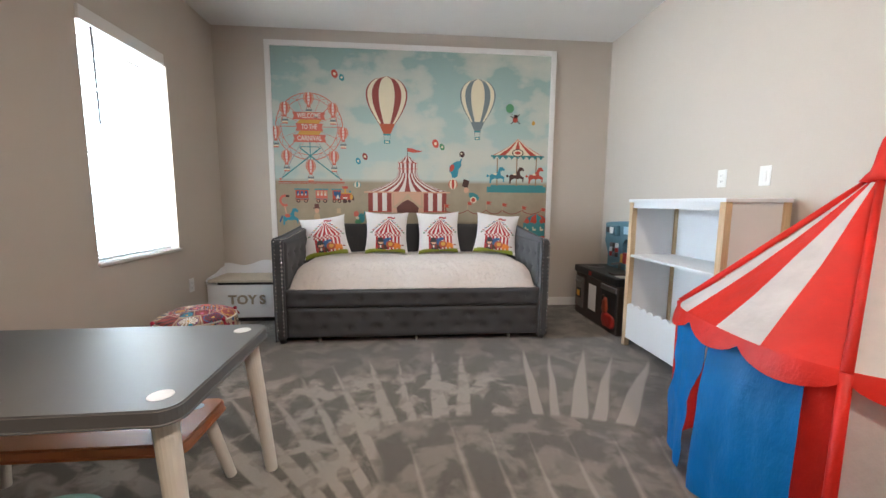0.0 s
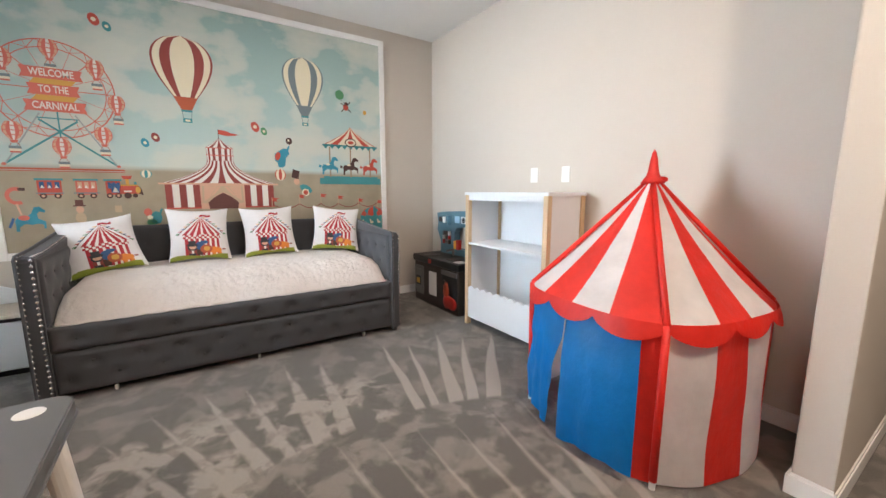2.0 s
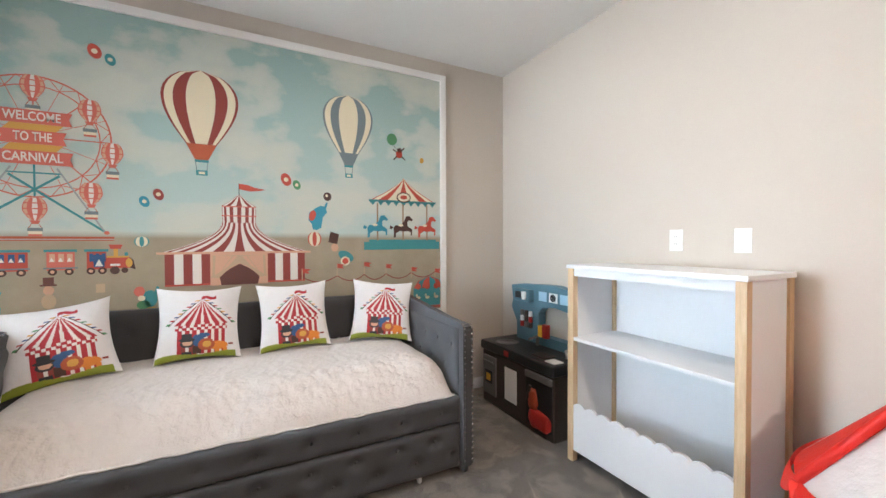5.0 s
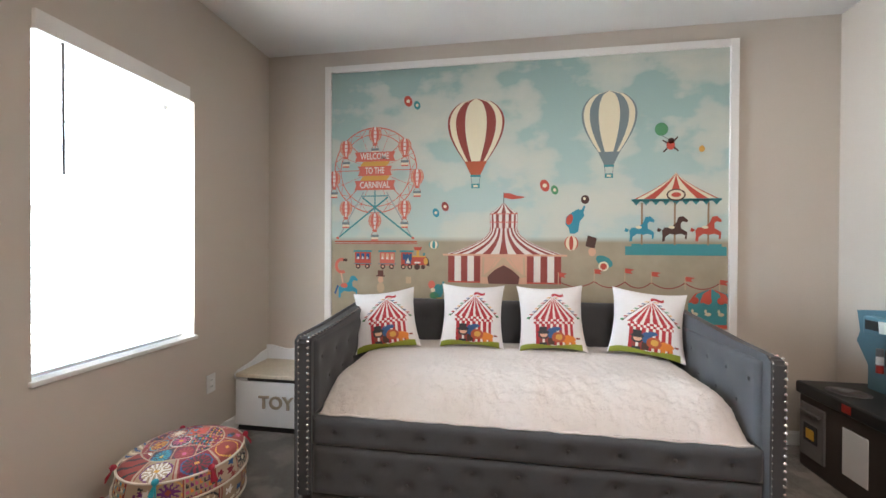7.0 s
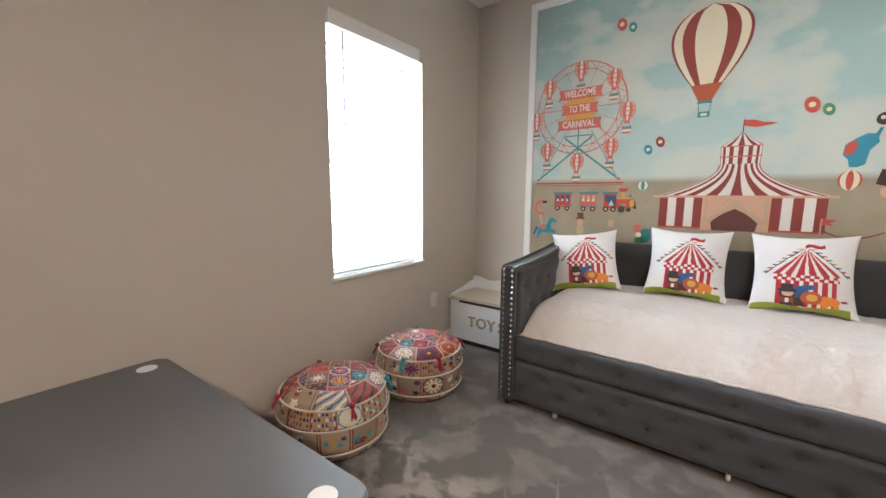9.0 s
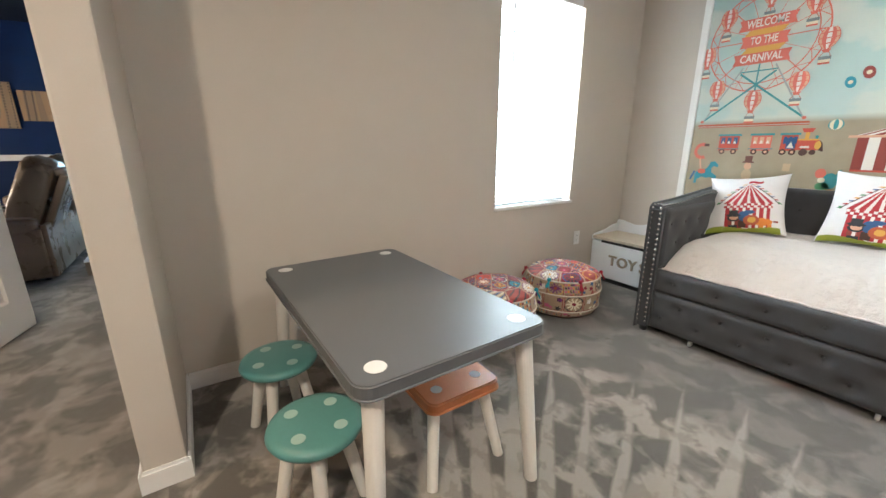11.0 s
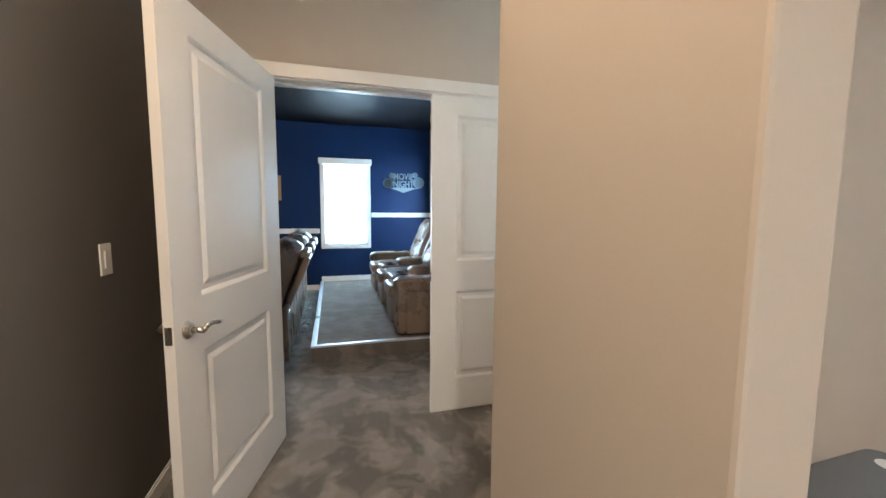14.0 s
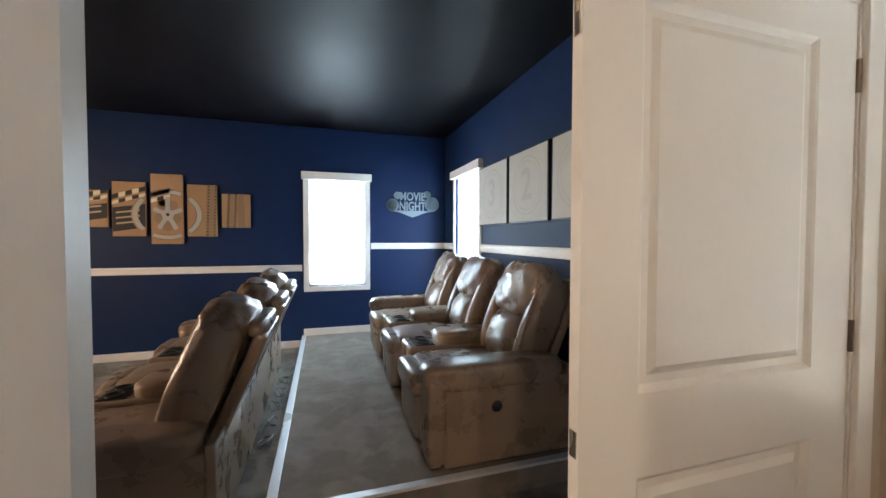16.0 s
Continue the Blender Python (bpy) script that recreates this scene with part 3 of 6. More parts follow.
baseboard(-4.40, DOORWALL - 0.12, NORTH_HALL - B, NORTH_HALL)


def chair_rail(x0, x1, y0, y1, z):
    bm = one_box(x0, x1, y0, y1, z, z + 0.08, bevel=0.004)
    along_y = x1 - x0 < 0.1
    inner = (x0 + 0.012, x1 + 0.014, y0, y1) if along_y else (x0, x1, y0 - 0.014, y1 - 0.012)
    box(bm, *inner, z + 0.05, z + 0.072, bevel=0.004)
    built("chair_rail", bm, TRIM, "white painted chair rail moulding", "chair rail")


chair_rail(FAR, FAR + 0.02, -4.1, -0.215, 0.955)
chair_rail(FAR, FAR + 0.02, 0.635, NORTH_HALL - 0.02, 1.225)
chair_rail(FAR + 0.02, -7.27, NORTH_HALL - 0.02, NORTH_HALL, 1.225)
chair_rail(-6.335, DOORWALL - 0.12, NORTH_HALL - 0.02, NORTH_HALL, 1.225)

# ---- windows: u runs along the wall, the local z points into the room ----


def window(name, m, width, height, label, back=0.135):
    """A vinyl window in its opening: frame, rail between the sashes, two panes. Origin: the middle of the opening's foot."""
    w = thing(name, m, label, "window", kind="structure")
    fr = bmesh.new()
    h = width / 2
    for u0, u1, v0, v1 in ((-h, -h + 0.045, 0, height), (h - 0.045, h, 0, height), (-h + 0.045, h - 0.045, 0, 0.045), (-h + 0.045, h - 0.045, height - 0.045, height), (-h + 0.045, h - 0.045, height / 2 - 0.02, height / 2 + 0.02)):
        box(fr, u0, u1, v0, v1, -back, -back + 0.04, bevel=0.004)
    part("window_frame", fr, VINYL, w)
    for v0, v1 in ((0.045, height / 2 - 0.02), (height / 2 + 0.02, height - 0.045)):
        pane = part("pane", one_box(-h + 0.045, h - 0.045, v0, v1, -back + 0.017, -back + 0.023), GLASS, w)
        pane.visible_shadow = False
    return w


def blind(m, width, height, label, tilt, cord, over=0.0, slat=SLAT, lift=0.0, wand=None):
    """A slatted blind: valance, slats, bottom rail, cord. over: how far the valance stands out of the wall."""
    b = thing("window_blind", m, label, "blind")
    h = width / 2 - 0.014
    part("valance", one_box(-h - over, h + over, height - 0.005, height + 0.075, -0.055, 0.02 if over else -0.004, bevel=0.004), TRIM, b)
    n = int((height - 0.055 - lift) / 0.0445)
    first = None
    for k in range(n):
        if first is None:
            t = bmesh.new()
            rows = []
            holes = (-h + 0.13, h - 0.13) if abs(tilt) > 30 else ()
            us = [-h] + [u for c in holes for u in (c - 0.006, c + 0.006)] + [h]
            for j in range(5):
                y = (j / 4 - 0.5) * (0.05 if abs(tilt) < 30 else 0.0425)
                rows.append([t.verts.new((u, 0.003 * (1 - (2 * j / 4 - 1) ** 2), y)) for u in us])
            for j in range(4):
                for i in range(len(us) - 1):
                    if i % 2 == 0 or j in (0, 3):
                        t.faces.new((rows[j][i], rows[j][i + 1], rows[j + 1][i + 1], rows[j + 1][i]))
            t.normal_update()
            bmesh.ops.solidify(t, geom=t.faces[:], thickness=0.0025)
            ob = part("slat", t, slat, b, smooth=False)
            first = ob.data
        else:
            ob = new("slat", first)
            ob.parent = b
        ob.matrix_basis = pose(0, 0.05 + lift + 0.0445 * k, -0.045, tilt + random.uniform(-0.25, 0.25))
    part("bottom_rail", one_box(-h, h, 0.012 + lift, 0.028 + lift, -0.07, -0.02, bevel=0.004), slat, b)
    for u in (-h + 0.13, h - 0.13):
        for z in (-0.02, -0.07):
            part("ladder_cord", rod(bmesh.new(), (u, 0.03 + lift, z), (u, height, z), 0.0016, seg=6), WHITE_PLASTIC, b)
    if cord:
        part("tilt_wand", rod(bmesh.new(), (-h + 0.1, height * 0.60, -0.002), (-h + 0.1, height, -0.006), 0.0055, seg=8), wand or WHITE_PLASTIC, b, "plastic tilt wand")
    return b


def shade(m, width, height, label):
    """A roller shade with its valance box, hem bar and the casing round the opening."""
    s = thing("roller_shade", m, label, "shade")
    h = width / 2
    part("cloth", one_box(-h + 0.004, h - 0.004, 0.02, height - 0.01, -0.032, -0.030), SHADE, s, "backlit white shade cloth")
    part("hem_bar", one_box(-h + 0.004, h - 0.004, 0.006, 0.024, -0.038, -0.024, bevel=0.003), WHITE_PLASTIC, s)
    part("valance", one_box(-h - 0.085, h + 0.085, height - 0.02, height + 0.075, -0.01, 0.055, bevel=0.006), TRIM, s)
    return s


def casing(name, m, width, height, label, wide=0.065):
    bm = bmesh.new()
    h = width / 2
    for u0, u1, v0, v1 in ((-h - wide, -h, -wide, height), (h, h + wide, -wide, height), (-h, h, -wide, 0), (-h - wide, h + wide, height, height + wide)):
        box(bm, u0, u1, v0, v1, 0, 0.018, bevel=0.005)
    ob = built(name, bm, TRIM, label, "trim")
    ob.matrix_basis = m


def reveal_sill(m, width, label, back=0.135):
    bm = one_box(-width / 2 - 0.012, width / 2 + 0.012, -0.018, 0.004, -back, 0.018, bevel=0.006)
    ob = built("window_sill", bm, TRIM, label, "window sill")
    ob.matrix_basis = m


MW = Matrix.Translation((W, 2.8775, 0.722)) @ EAST
window("window_1", MW, 0.805, 1.398, "white vinyl window behind an open blind", 0.23)
# Dark wand colour carries its backlit silhouette; the other wand stays white.
blind(Matrix.Translation((0, -0.024, 0)) @ MW, 0.755, 1.398, "white slatted blind with open slats, blown out by daylight", 4, True, over=0.012, wand=TOY_GREY)
reveal_sill(MW, 0.805, "white painted window sill", 0.23)
MH = Matrix.Translation((-2.62, NORTH_HALL, 0.72)) @ SOUTH
window("window_2", MH, 1.14, 1.42, "white vinyl window behind a half-closed blind")
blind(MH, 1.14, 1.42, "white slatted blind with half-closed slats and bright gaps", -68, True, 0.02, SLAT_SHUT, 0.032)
reveal_sill(MH, 1.14, "bright white window sill below the blind")
MT = Matrix.Translation((FAR, 0.215, 0.76)) @ EAST
window("window_3", MT, 0.69, 1.36, "white vinyl window behind a roller shade")
shade(MT, 0.69, 1.36, "white roller shade glowing with daylight")
casing("trim_1", MT, 0.69, 1.36, "white window casing on the navy wall")
MN = Matrix.Translation((-6.805, NORTH_HALL, 0.76)) @ SOUTH
window("window_4", MN, 0.79, 1.38, "white vinyl window behind a roller shade")
shade(MN, 0.79, 1.38, "white roller shade glowing with daylight")
# Unseen window and casing, made up to hold the warm south lamp.
MS = Matrix.Translation((-5.3, -4.1, 0.76)) @ Matrix(((-1, 0, 0, 0), (0, 0, 1, 0), (0, 1, 0, 0), (0, 0, 0, 1)))
window("added_window_5", MS, 1.2, 1.38, "unseen white vinyl window added in the navy wall")
casing("added_trim_5", MS, 1.2, 1.38, "white window casing on the navy wall")
casing("trim_2", MN, 0.79, 1.38, "white window casing on the navy wall")

# ---- double doors ----
y0, y1, _, dz = OPENING
bm = bmesh.new()
for x0, x1 in ((DOORWALL, DOORWALL + 0.018), (DOORWALL - 0.138, DOORWALL - 0.12)):
    box(bm, x0, x1, y0 - 0.07, y0 + 0.004, 0, dz, bevel=0.005)
    box(bm, x0, x1, y1 - 0.004, y1 + 0.07, 0, dz, bevel=0.005)
    box(bm, x0, x1, y0 - 0.07, y1 + 0.07, dz - 0.004, dz + 0.07, bevel=0.005)
built("trim_3", bm, TRIM, "white door casing round the double doorway", "trim")
bm = bmesh.new()
box(bm, DOORWALL - 0.12, DOORWALL, y0, y0 + 0.012, 0, dz)
box(bm, DOORWALL - 0.12, DOORWALL, y1 - 0.012, y1, 0, dz)
box(bm, DOORWALL - 0.12, DOORWALL, y0 + 0.012, y1 - 0.012, dz - 0.012, dz)
box(bm, DOORWALL - 0.10, DOORWALL - 0.05, y0 + 0.012, y1 - 0.012, dz - 0.026, dz - 0.012)
built("trim_4", bm, TRIM, "white door jamb", "trim")


def door_leaf(width, height, label, lever, pin=-0.005, stile=0.155):
    """A two-panel door: x along the leaf from the hinge, its front face at y = 0 looking to -y, 0.035 thick."""
    d = thing("door", pose(0, 0, 0), label, "door")
    bm = bmesh.new()
    px0, px1 = stile, width - 0.16
    panels = ((0.215, 0.80), (1.00, 1.905))
    xs = (0, px0, px1, width)
    zs = (0, panels[0][0], panels[0][1], panels[1][0], panels[1][1], height)
    for side, y in ((1, 0.0), (-1, 0.035)):
        for i in range(3):
            for j in range(5):
                if i == 1 and j in (1, 3):
                    rings = []
                    for inset, deep in ((0, 0), (0.007, 0.004), (0.016, 0.012), (0.036, 0.012), (0.056, 0.004)):
                        a, b, c, e = xs[1] + inset, xs[2] - inset, zs[j] + inset, zs[j + 1] - inset
                        rings.append([bm.verts.new((u, y + side * deep, v)) for u, v in ((a, c), (b, c), (b, e), (a, e))])
                    for p, q in zip(rings, rings[1:]):
                        for k in range(4):
                            bm.faces.new((p[k], p[(k + 1) % 4], q[(k + 1) % 4], q[k]))
                    bm.faces.new(rings[-1])
                else:
                    bm.faces.new([bm.verts.new((u, y, v)) for u, v in ((xs[i], zs[j]), (xs[i + 1], zs[j]), (xs[i + 1], zs[j + 1]), (xs[i], zs[j + 1]))])
    for p, q in (((0, 0), (width, 0)), ((width, 0), (width, height)), ((width, height), (0, height)), ((0, height), (0, 0))):
        bm.faces.new([bm.verts.new((u, y, v)) for (u, v), y in ((p, 0), (q, 0), (q, 0.035), (p, 0.035))])
    bmesh.ops.remove_doubles(bm, verts=bm.verts[:], dist=1e-5)
    part("leaf", bm, DOOR, d)
    part("strike_plate", one_box(width - 0.002, width + 0.002, 0.006, 0.029, 0.87, 0.93), NICKEL, d, "satin nickel latch plate")
    if lever:
        for s in (-1, 1):
            yy = 0.0 if s < 0 else 0.035
            rose = part("door_handle", lathe(bmesh.new(), ((0.0, 0.014), (0.02, 0.014), (0.031, 0.006), (0.033, 0.0)), 24, Matrix.Translation((width - 0.07, yy, 0.90)) @ pose(0, 0, 0, 90 if s < 0 else -90)), NICKEL, d, "satin nickel lever handle", smooth=True)
            arm = bmesh.new()
            rod(arm, (width - 0.07, yy + s * 0.012, 0.90), (width - 0.07, yy + s * 0.055, 0.90), 0.011)
            pts = [(width - 0.065 - 0.11 * k / 6, yy + s * (0.055 + 0.003 * k / 6), 0.90 + 0.012 * math.sin(k / 6 * 4.2) + 0.012 * (k / 6) ** 3) for k in range(7)]
            for p, q in zip(pts, pts[1:]):
                rod(arm, p, q, 0.0095 - 0.0005 * pts.index(p), 0.009 - 0.0005 * pts.index(p), 10)
            part("lever", arm, NICKEL, rose, smooth=True)
    for z in (0.31, 1.08, 1.82):
        hinge = one_box(-0.004, 0.0, 0.0, 0.03, z - 0.045, z + 0.045)
        rod(hinge, (-0.004, pin, z - 0.046), (-0.004, pin, z + 0.046), 0.0065, seg=10)
        part("hinge", hinge, HINGE, d, "dark bronze hinge")
    return d


left = door_leaf(0.912, 2.02, "white two-panel door standing open into the hall", True, stile=0.170)
left.matrix_basis = pose(DOORWALL + 0.012, y0 + 0.016, 0.012, 0, 0, -13.8)
right = door_leaf(0.915, 2.02, "white two-panel door, closed, with bronze hinges", False, 0.04)
right.matrix_basis = pose(DOORWALL - 0.039, y1 - 0.016, 0.012, 0, 0, -90)
bolt = one_box(0.915, 0.9172, 0.008, 0.027, 1.80, 1.97, bevel=0.0008)
box(bolt, 0.917, 0.922, 0.013, 0.022, 1.85, 1.90, bevel=0.002)
part("flush_bolt", bolt, NICKEL, right, "satin nickel flush bolt in the door edge")

# ---- playroom: mural ----
mural = thing("wall_mural", pose(0.055, N, 0.66), "printed circus mural in a white wooden frame on the wall", "mural")
ML, MR, MB, MT_ = -1.385, 1.385, 0.066, 1.926  # the print, in the mural's own axes
part("print_sheet", one_box(ML, MR, -0.006, -0.001, MB, MT_), SKY_PRINT, mural, "teal sky with cream clouds over a sand field")
for name, a in (("frame_side", (ML - 0.05, ML, MB - 0.05, MT_ + 0.05)), ("frame_side", (MR, MR + 0.05, MB - 0.05, MT_ + 0.05)), ("frame_rail", (ML, MR, MT_, MT_ + 0.05)), ("frame_rail", (ML, MR, MB - 0.05, MB))):
    part(name, one_box(a[0], a[1], -0.022, -0.001, a[2], a[3], bevel=0.004), TRIM, mural, "white painted frame moulding")
MURAL = Matrix.Translation((-0.055, -0.0062, -0.66)) @ SOUTH  # drawn in room metres: u east, v height


def art():
    return Print(MURAL)


def hot_air_balloon(u, foot, top, half, colours, skirt):
    a = art()
    h = top - foot
    neck = foot + 0.30 * h
    rows = []
    for k in range(17):
        t = k / 16
        v = neck + (top - neck) * t
        rows.append((v, half * (0.40 + 0.60 * math.sin(min(1, t / 0.62) * math.pi / 2)) if t < 0.62 else half * math.sqrt(max(0, 1 - ((t - 0.62) / 0.38) ** 2))))
    a.fan(u, rows, colours)
    a.poly([(u - half * 0.40, neck), (u + half * 0.40, neck), (u + half * 0.17, foot + 0.15 * h), (u - half * 0.17, foot + 0.15 * h)], skirt)
    a.rect(u - half * 0.18, u + half * 0.18, foot + 0.125 * h, foot + 0.15 * h, "teal", 1)
    for s in (-1, 1):
        a.stroke((u + s * half * 0.16, foot + 0.13 * h), (u + s * half * 0.13, foot + 0.05 * h), 0.004, "slate", 1)
    a.rect(u - half * 0.15, u + half * 0.15, foot, foot + 0.05 * h, "teal", 1)
    a.rect(u - half * 0.08, u + half * 0.08, foot + 0.012 * h, foot + 0.035 * h, "cream", 2)
    a.done("printed_balloon", mural, "printed striped hot-air balloon")


hot_air_balloon(-0.225, 1.69, 2.34, 0.205, ["maroon", "cream", "maroon", "cream", "cream", "maroon", "cream", "maroon"], "rust")
hot_air_balloon(0.69, 1.745, 2.345, 0.182, ["slate", "cream", "slate", "cream", "cream", "slate", "cream", "slate"], "slate")

# ferris wheel
a = art()
cu, cv, R = -0.982, 1.838, 0.325
a.ring(cu, cv, R, 0.008, "coral").ring(cu, cv, R - 0.05, 0.006, "coral")
for k in range(16):
    t = math.pi * k / 8 + math.pi / 2
    a.stroke((cu, cv), (cu + R * math.cos(t), cv + R * math.sin(t)), 0.006 if k % 2 == 0 else 0.003, "coral", 1)
    for s in (-0.2, 0.2):
        a.stroke((cu + (R - 0.05) * math.cos(t), cv + (R - 0.05) * math.sin(t)), (cu + R * math.cos(t + s), cv + R * math.sin(t + s)), 0.004, "coral", 1)
for s in (-1, 1):
    a.stroke((cu - s * 0.10, 1.635), (cu + s * 0.285, 1.335), 0.012, "teal", 2)
    a.stroke((cu + s * 0.09, 1.675), (cu + s * 0.285, 1.335), 0.009, "smoke", 2)
    a.oval(cu + s * 0.295, 1.328, 0.012, 0.010, "coral", 3)
a.stroke((cu, 1.69), (cu, 1.52), 0.009, "teal", 2).stroke((cu - 0.11, 1.645), (cu + 0.11, 1.645), 0.008, "teal", 2)
a.done("printed_ferris_wheel", mural, "printed coral ferris wheel on teal legs")
for k in range(8):
    t = math.pi * k / 4 + math.pi / 2
    u, v = cu + R * math.cos(t), cv - 0.066 + R * math.sin(t)
    a = Print(MURAL)
    a.layer = 4
    a.fan(u, [(v - 0.058 + 0.0095 * j, 0.050 * math.sqrt(max(0.05, 1 - ((j - 7) / 7) ** 2)) * (0.75 + 0.25 * min(1, j / 6))) for j in range(14)], ["coral", "peach", "coral", "white", "coral", "peach", "coral"])
    for j in range(3):
        w = (0.034, 0.047, 0.040)[j]
        a.stroke((u - w, v - 0.022 + 0.03 * j), (u + w, v - 0.022 + 0.03 * j), 0.006, "coral", 1)
    a.poly([(u - 0.022, v - 0.055), (u + 0.022, v - 0.055), (u + 0.012, v - 0.074), (u - 0.012, v - 0.074)], "coral", 1)
    a.rect(u - 0.030, u + 0.030, v - 0.112, v - 0.094, "slate", 1).rect(u - 0.027, u + 0.027, v - 0.128, v - 0.112, "cream", 1).rect(u - 0.027, u + 0.027, v - 0.139, v - 0.128, "coral", 1)
    for s in (-1, 1):
        a.stroke((u + s * 0.012, v - 0.070), (u + s * 0.026, v - 0.096), 0.003, "rust", 1)
    a.done("printed_gondola", mural, "printed balloon-shaped gondola")
for words, v, half, w in (("WELCOME", 1.940, 0.158, 0.225), ("TO THE", 1.833, 0.133, 0.15), ("CARNIVAL", 1.725, 0.160, 0.235)):
    a = Print(MURAL)
    a.layer = 7
    a.poly([(cu - half, v - 0.036), (cu + half, v - 0.036), (cu + half - 0.014, v), (cu + half, v + 0.036), (cu - half, v + 0.036), (cu - half + 0.014, v)], "coral")
    if v > 1.75:
        a.poly([(cu - 0.09, v - 0.036), (cu + 0.12, v - 0.036), (cu + 0.09, v - 0.073), (cu - 0.12, v - 0.073)], "gold", -1)
    banner = a.done("printed_banner", mural, "printed coral ribbon banner with cream lettering")
    part("printed_lettering", lettering(words, 0.066, MURAL @ Matrix.Translation((cu, v, 0.0120)), width=w), INK["white"], banner)

# striped big top
a = art()
tu = -0.022
a.fan(tu, [(1.21 + 0.19 * k / 10, 0.425 - 0.325 * (1 - (1 - k / 10) ** 2.0)) for k in range(11)], ["maroon", "white"] * 10 + ["maroon"])
a.fan(tu, [(1.40, 0.094), (1.45, 0.096), (1.505, 0.098)], ["maroon", "white"] * 6 + ["maroon"], 1)
a.fan(tu, [(1.505, 0.100), (1.535, 0.055), (1.58, 0.006)], ["maroon", "white"] * 4 + ["maroon"], 1)
a.rect(tu - 0.100, tu + 0.100, 1.44, 1.447, "coral", 2).rect(tu - 0.098, tu + 0.098, 1.50, 1.506, "coral", 2)
for k in range(17):
    u0 = tu - 0.40 + 0.80 * k / 17
    a.rect(u0, u0 + 0.80 / 17, 1.015, 1.21, "maroon" if k % 2 == 0 else "white")
a.rect(tu - 0.44, tu + 0.44, 1.20, 1.214, "peach", 2)
a.rect(tu - 0.165, tu + 0.165, 1.0, 1.20, "peach", 2)
a.poly([(tu - 0.105, 1.0), (tu + 0.105, 1.0), (tu + 0.115, 1.055), (tu + 0.055, 1.105), (tu, 1.135), (tu - 0.055, 1.105), (tu - 0.115, 1.055)], "umber", 3)
for s in (-1, 1):
    a.poly([(tu, 1.19), (tu + s * 0.15, 1.19), (tu + s * 0.155, 1.05), (tu + s * 0.12, 1.045), (tu + s * 0.055, 1.11), (tu, 1.14)], "tan", 4)
    a.poly([(tu + s * 0.012, 1.185), (tu + s * 0.135, 1.19), (tu + s * 0.140, 1.065), (tu + s * 0.065, 1.12)], "peach", 5)
    a.stroke((tu + s * 0.125, 1.055), (tu + s * 0.162, 1.055), 0.010, "tan", 6).stroke((tu + s * 0.04, 1.185), (tu + s * 0.10, 1.10), 0.004, "tan", 6)
a.rect(tu - 0.40, tu + 0.40, 1.005, 1.016, "red", 1)
a.stroke((tu, 1.575), (tu, 1.655), 0.005, "brown", 1)
a.poly([(tu, 1.652), (tu + 0.05, 1.648), (tu + 0.09, 1.632), (tu + 0.155, 1.622), (tu + 0.12, 1.612), (tu + 0.06, 1.605), (tu, 1.618)], "red", 1)
a.done("printed_big_top", mural, "printed maroon and cream striped circus tent")

# carousel
a = art()
ku = 1.118
a.fan(ku, [(1.59 + 0.18 * k / 8, 0.27 * (1 - k / 8) ** 1.35 + 0.004) for k in range(9)], ["red", "cream"] * 4 + ["red"])
for k in range(9):
    u0 = ku - 0.28 + 0.56 * k / 9
    a.poly([(u0, 1.592), (u0 + 0.031, 1.552), (u0 + 0.062, 1.592)], "teal", 1)
a.rect(ku - 0.28, ku + 0.28, 1.58, 1.596, "teal", 1)
a.oval(ku, 1.622, 0.060, 0.040, "brown", 2).oval(ku, 1.622, 0.050, 0.032, "cream", 3).oval(ku, 1.622, 0.030, 0.016, "red", 4)
a.rect(0.80, 1.43, 1.215, 1.275, "teal").rect(0.84, 1.40, 1.275, 1.292, "teal")
HORSE = ((0.086, 0.167), (0.056, 0.196), (0.025, 0.191), (0.006, 0.145), (-0.031, 0.116), (-0.068, 0.116), (-0.084, 0.094), (-0.080, 0.058), (-0.083, 0.018), (-0.065, 0.018), (-0.062, 0.050), (-0.031, 0.072), (0.006, 0.065), (0.040, 0.072), (0.068, 0.062), (0.066, 0.036), (0.078, 0.034), (0.082, 0.084), (0.040, 0.110), (0.038, 0.145), (0.052, 0.160), (0.080, 0.152))
for u, c in ((0.905, "blue"), (1.112, "brown"), (1.318, "red")):
    a.rect(u - 0.006, u + 0.006, 1.285, 1.57, "sepia", 1)
    a.poly([(u + 0.95 * du, 1.292 + 0.95 * dv) for du, dv in HORSE], c, 2)
    a.poly([(u - 0.080, 1.292 + 0.095), (u - 0.105, 1.292 + 0.110), (u - 0.112, 1.292 + 0.085), (u - 0.095, 1.292 + 0.080)], c, 2)
    a.oval(u - 0.020, 1.292 + 0.112, 0.020, 0.010, "cream", 3)
a.done("printed_carousel", mural, "printed carousel with a red and cream striped roof")

# train on its rail
a = art()
a.rect(-1.30, -0.655, 1.284, 1.307, "rust").rect(-1.30, -0.655, 1.290, 1.294, "silver", 1)
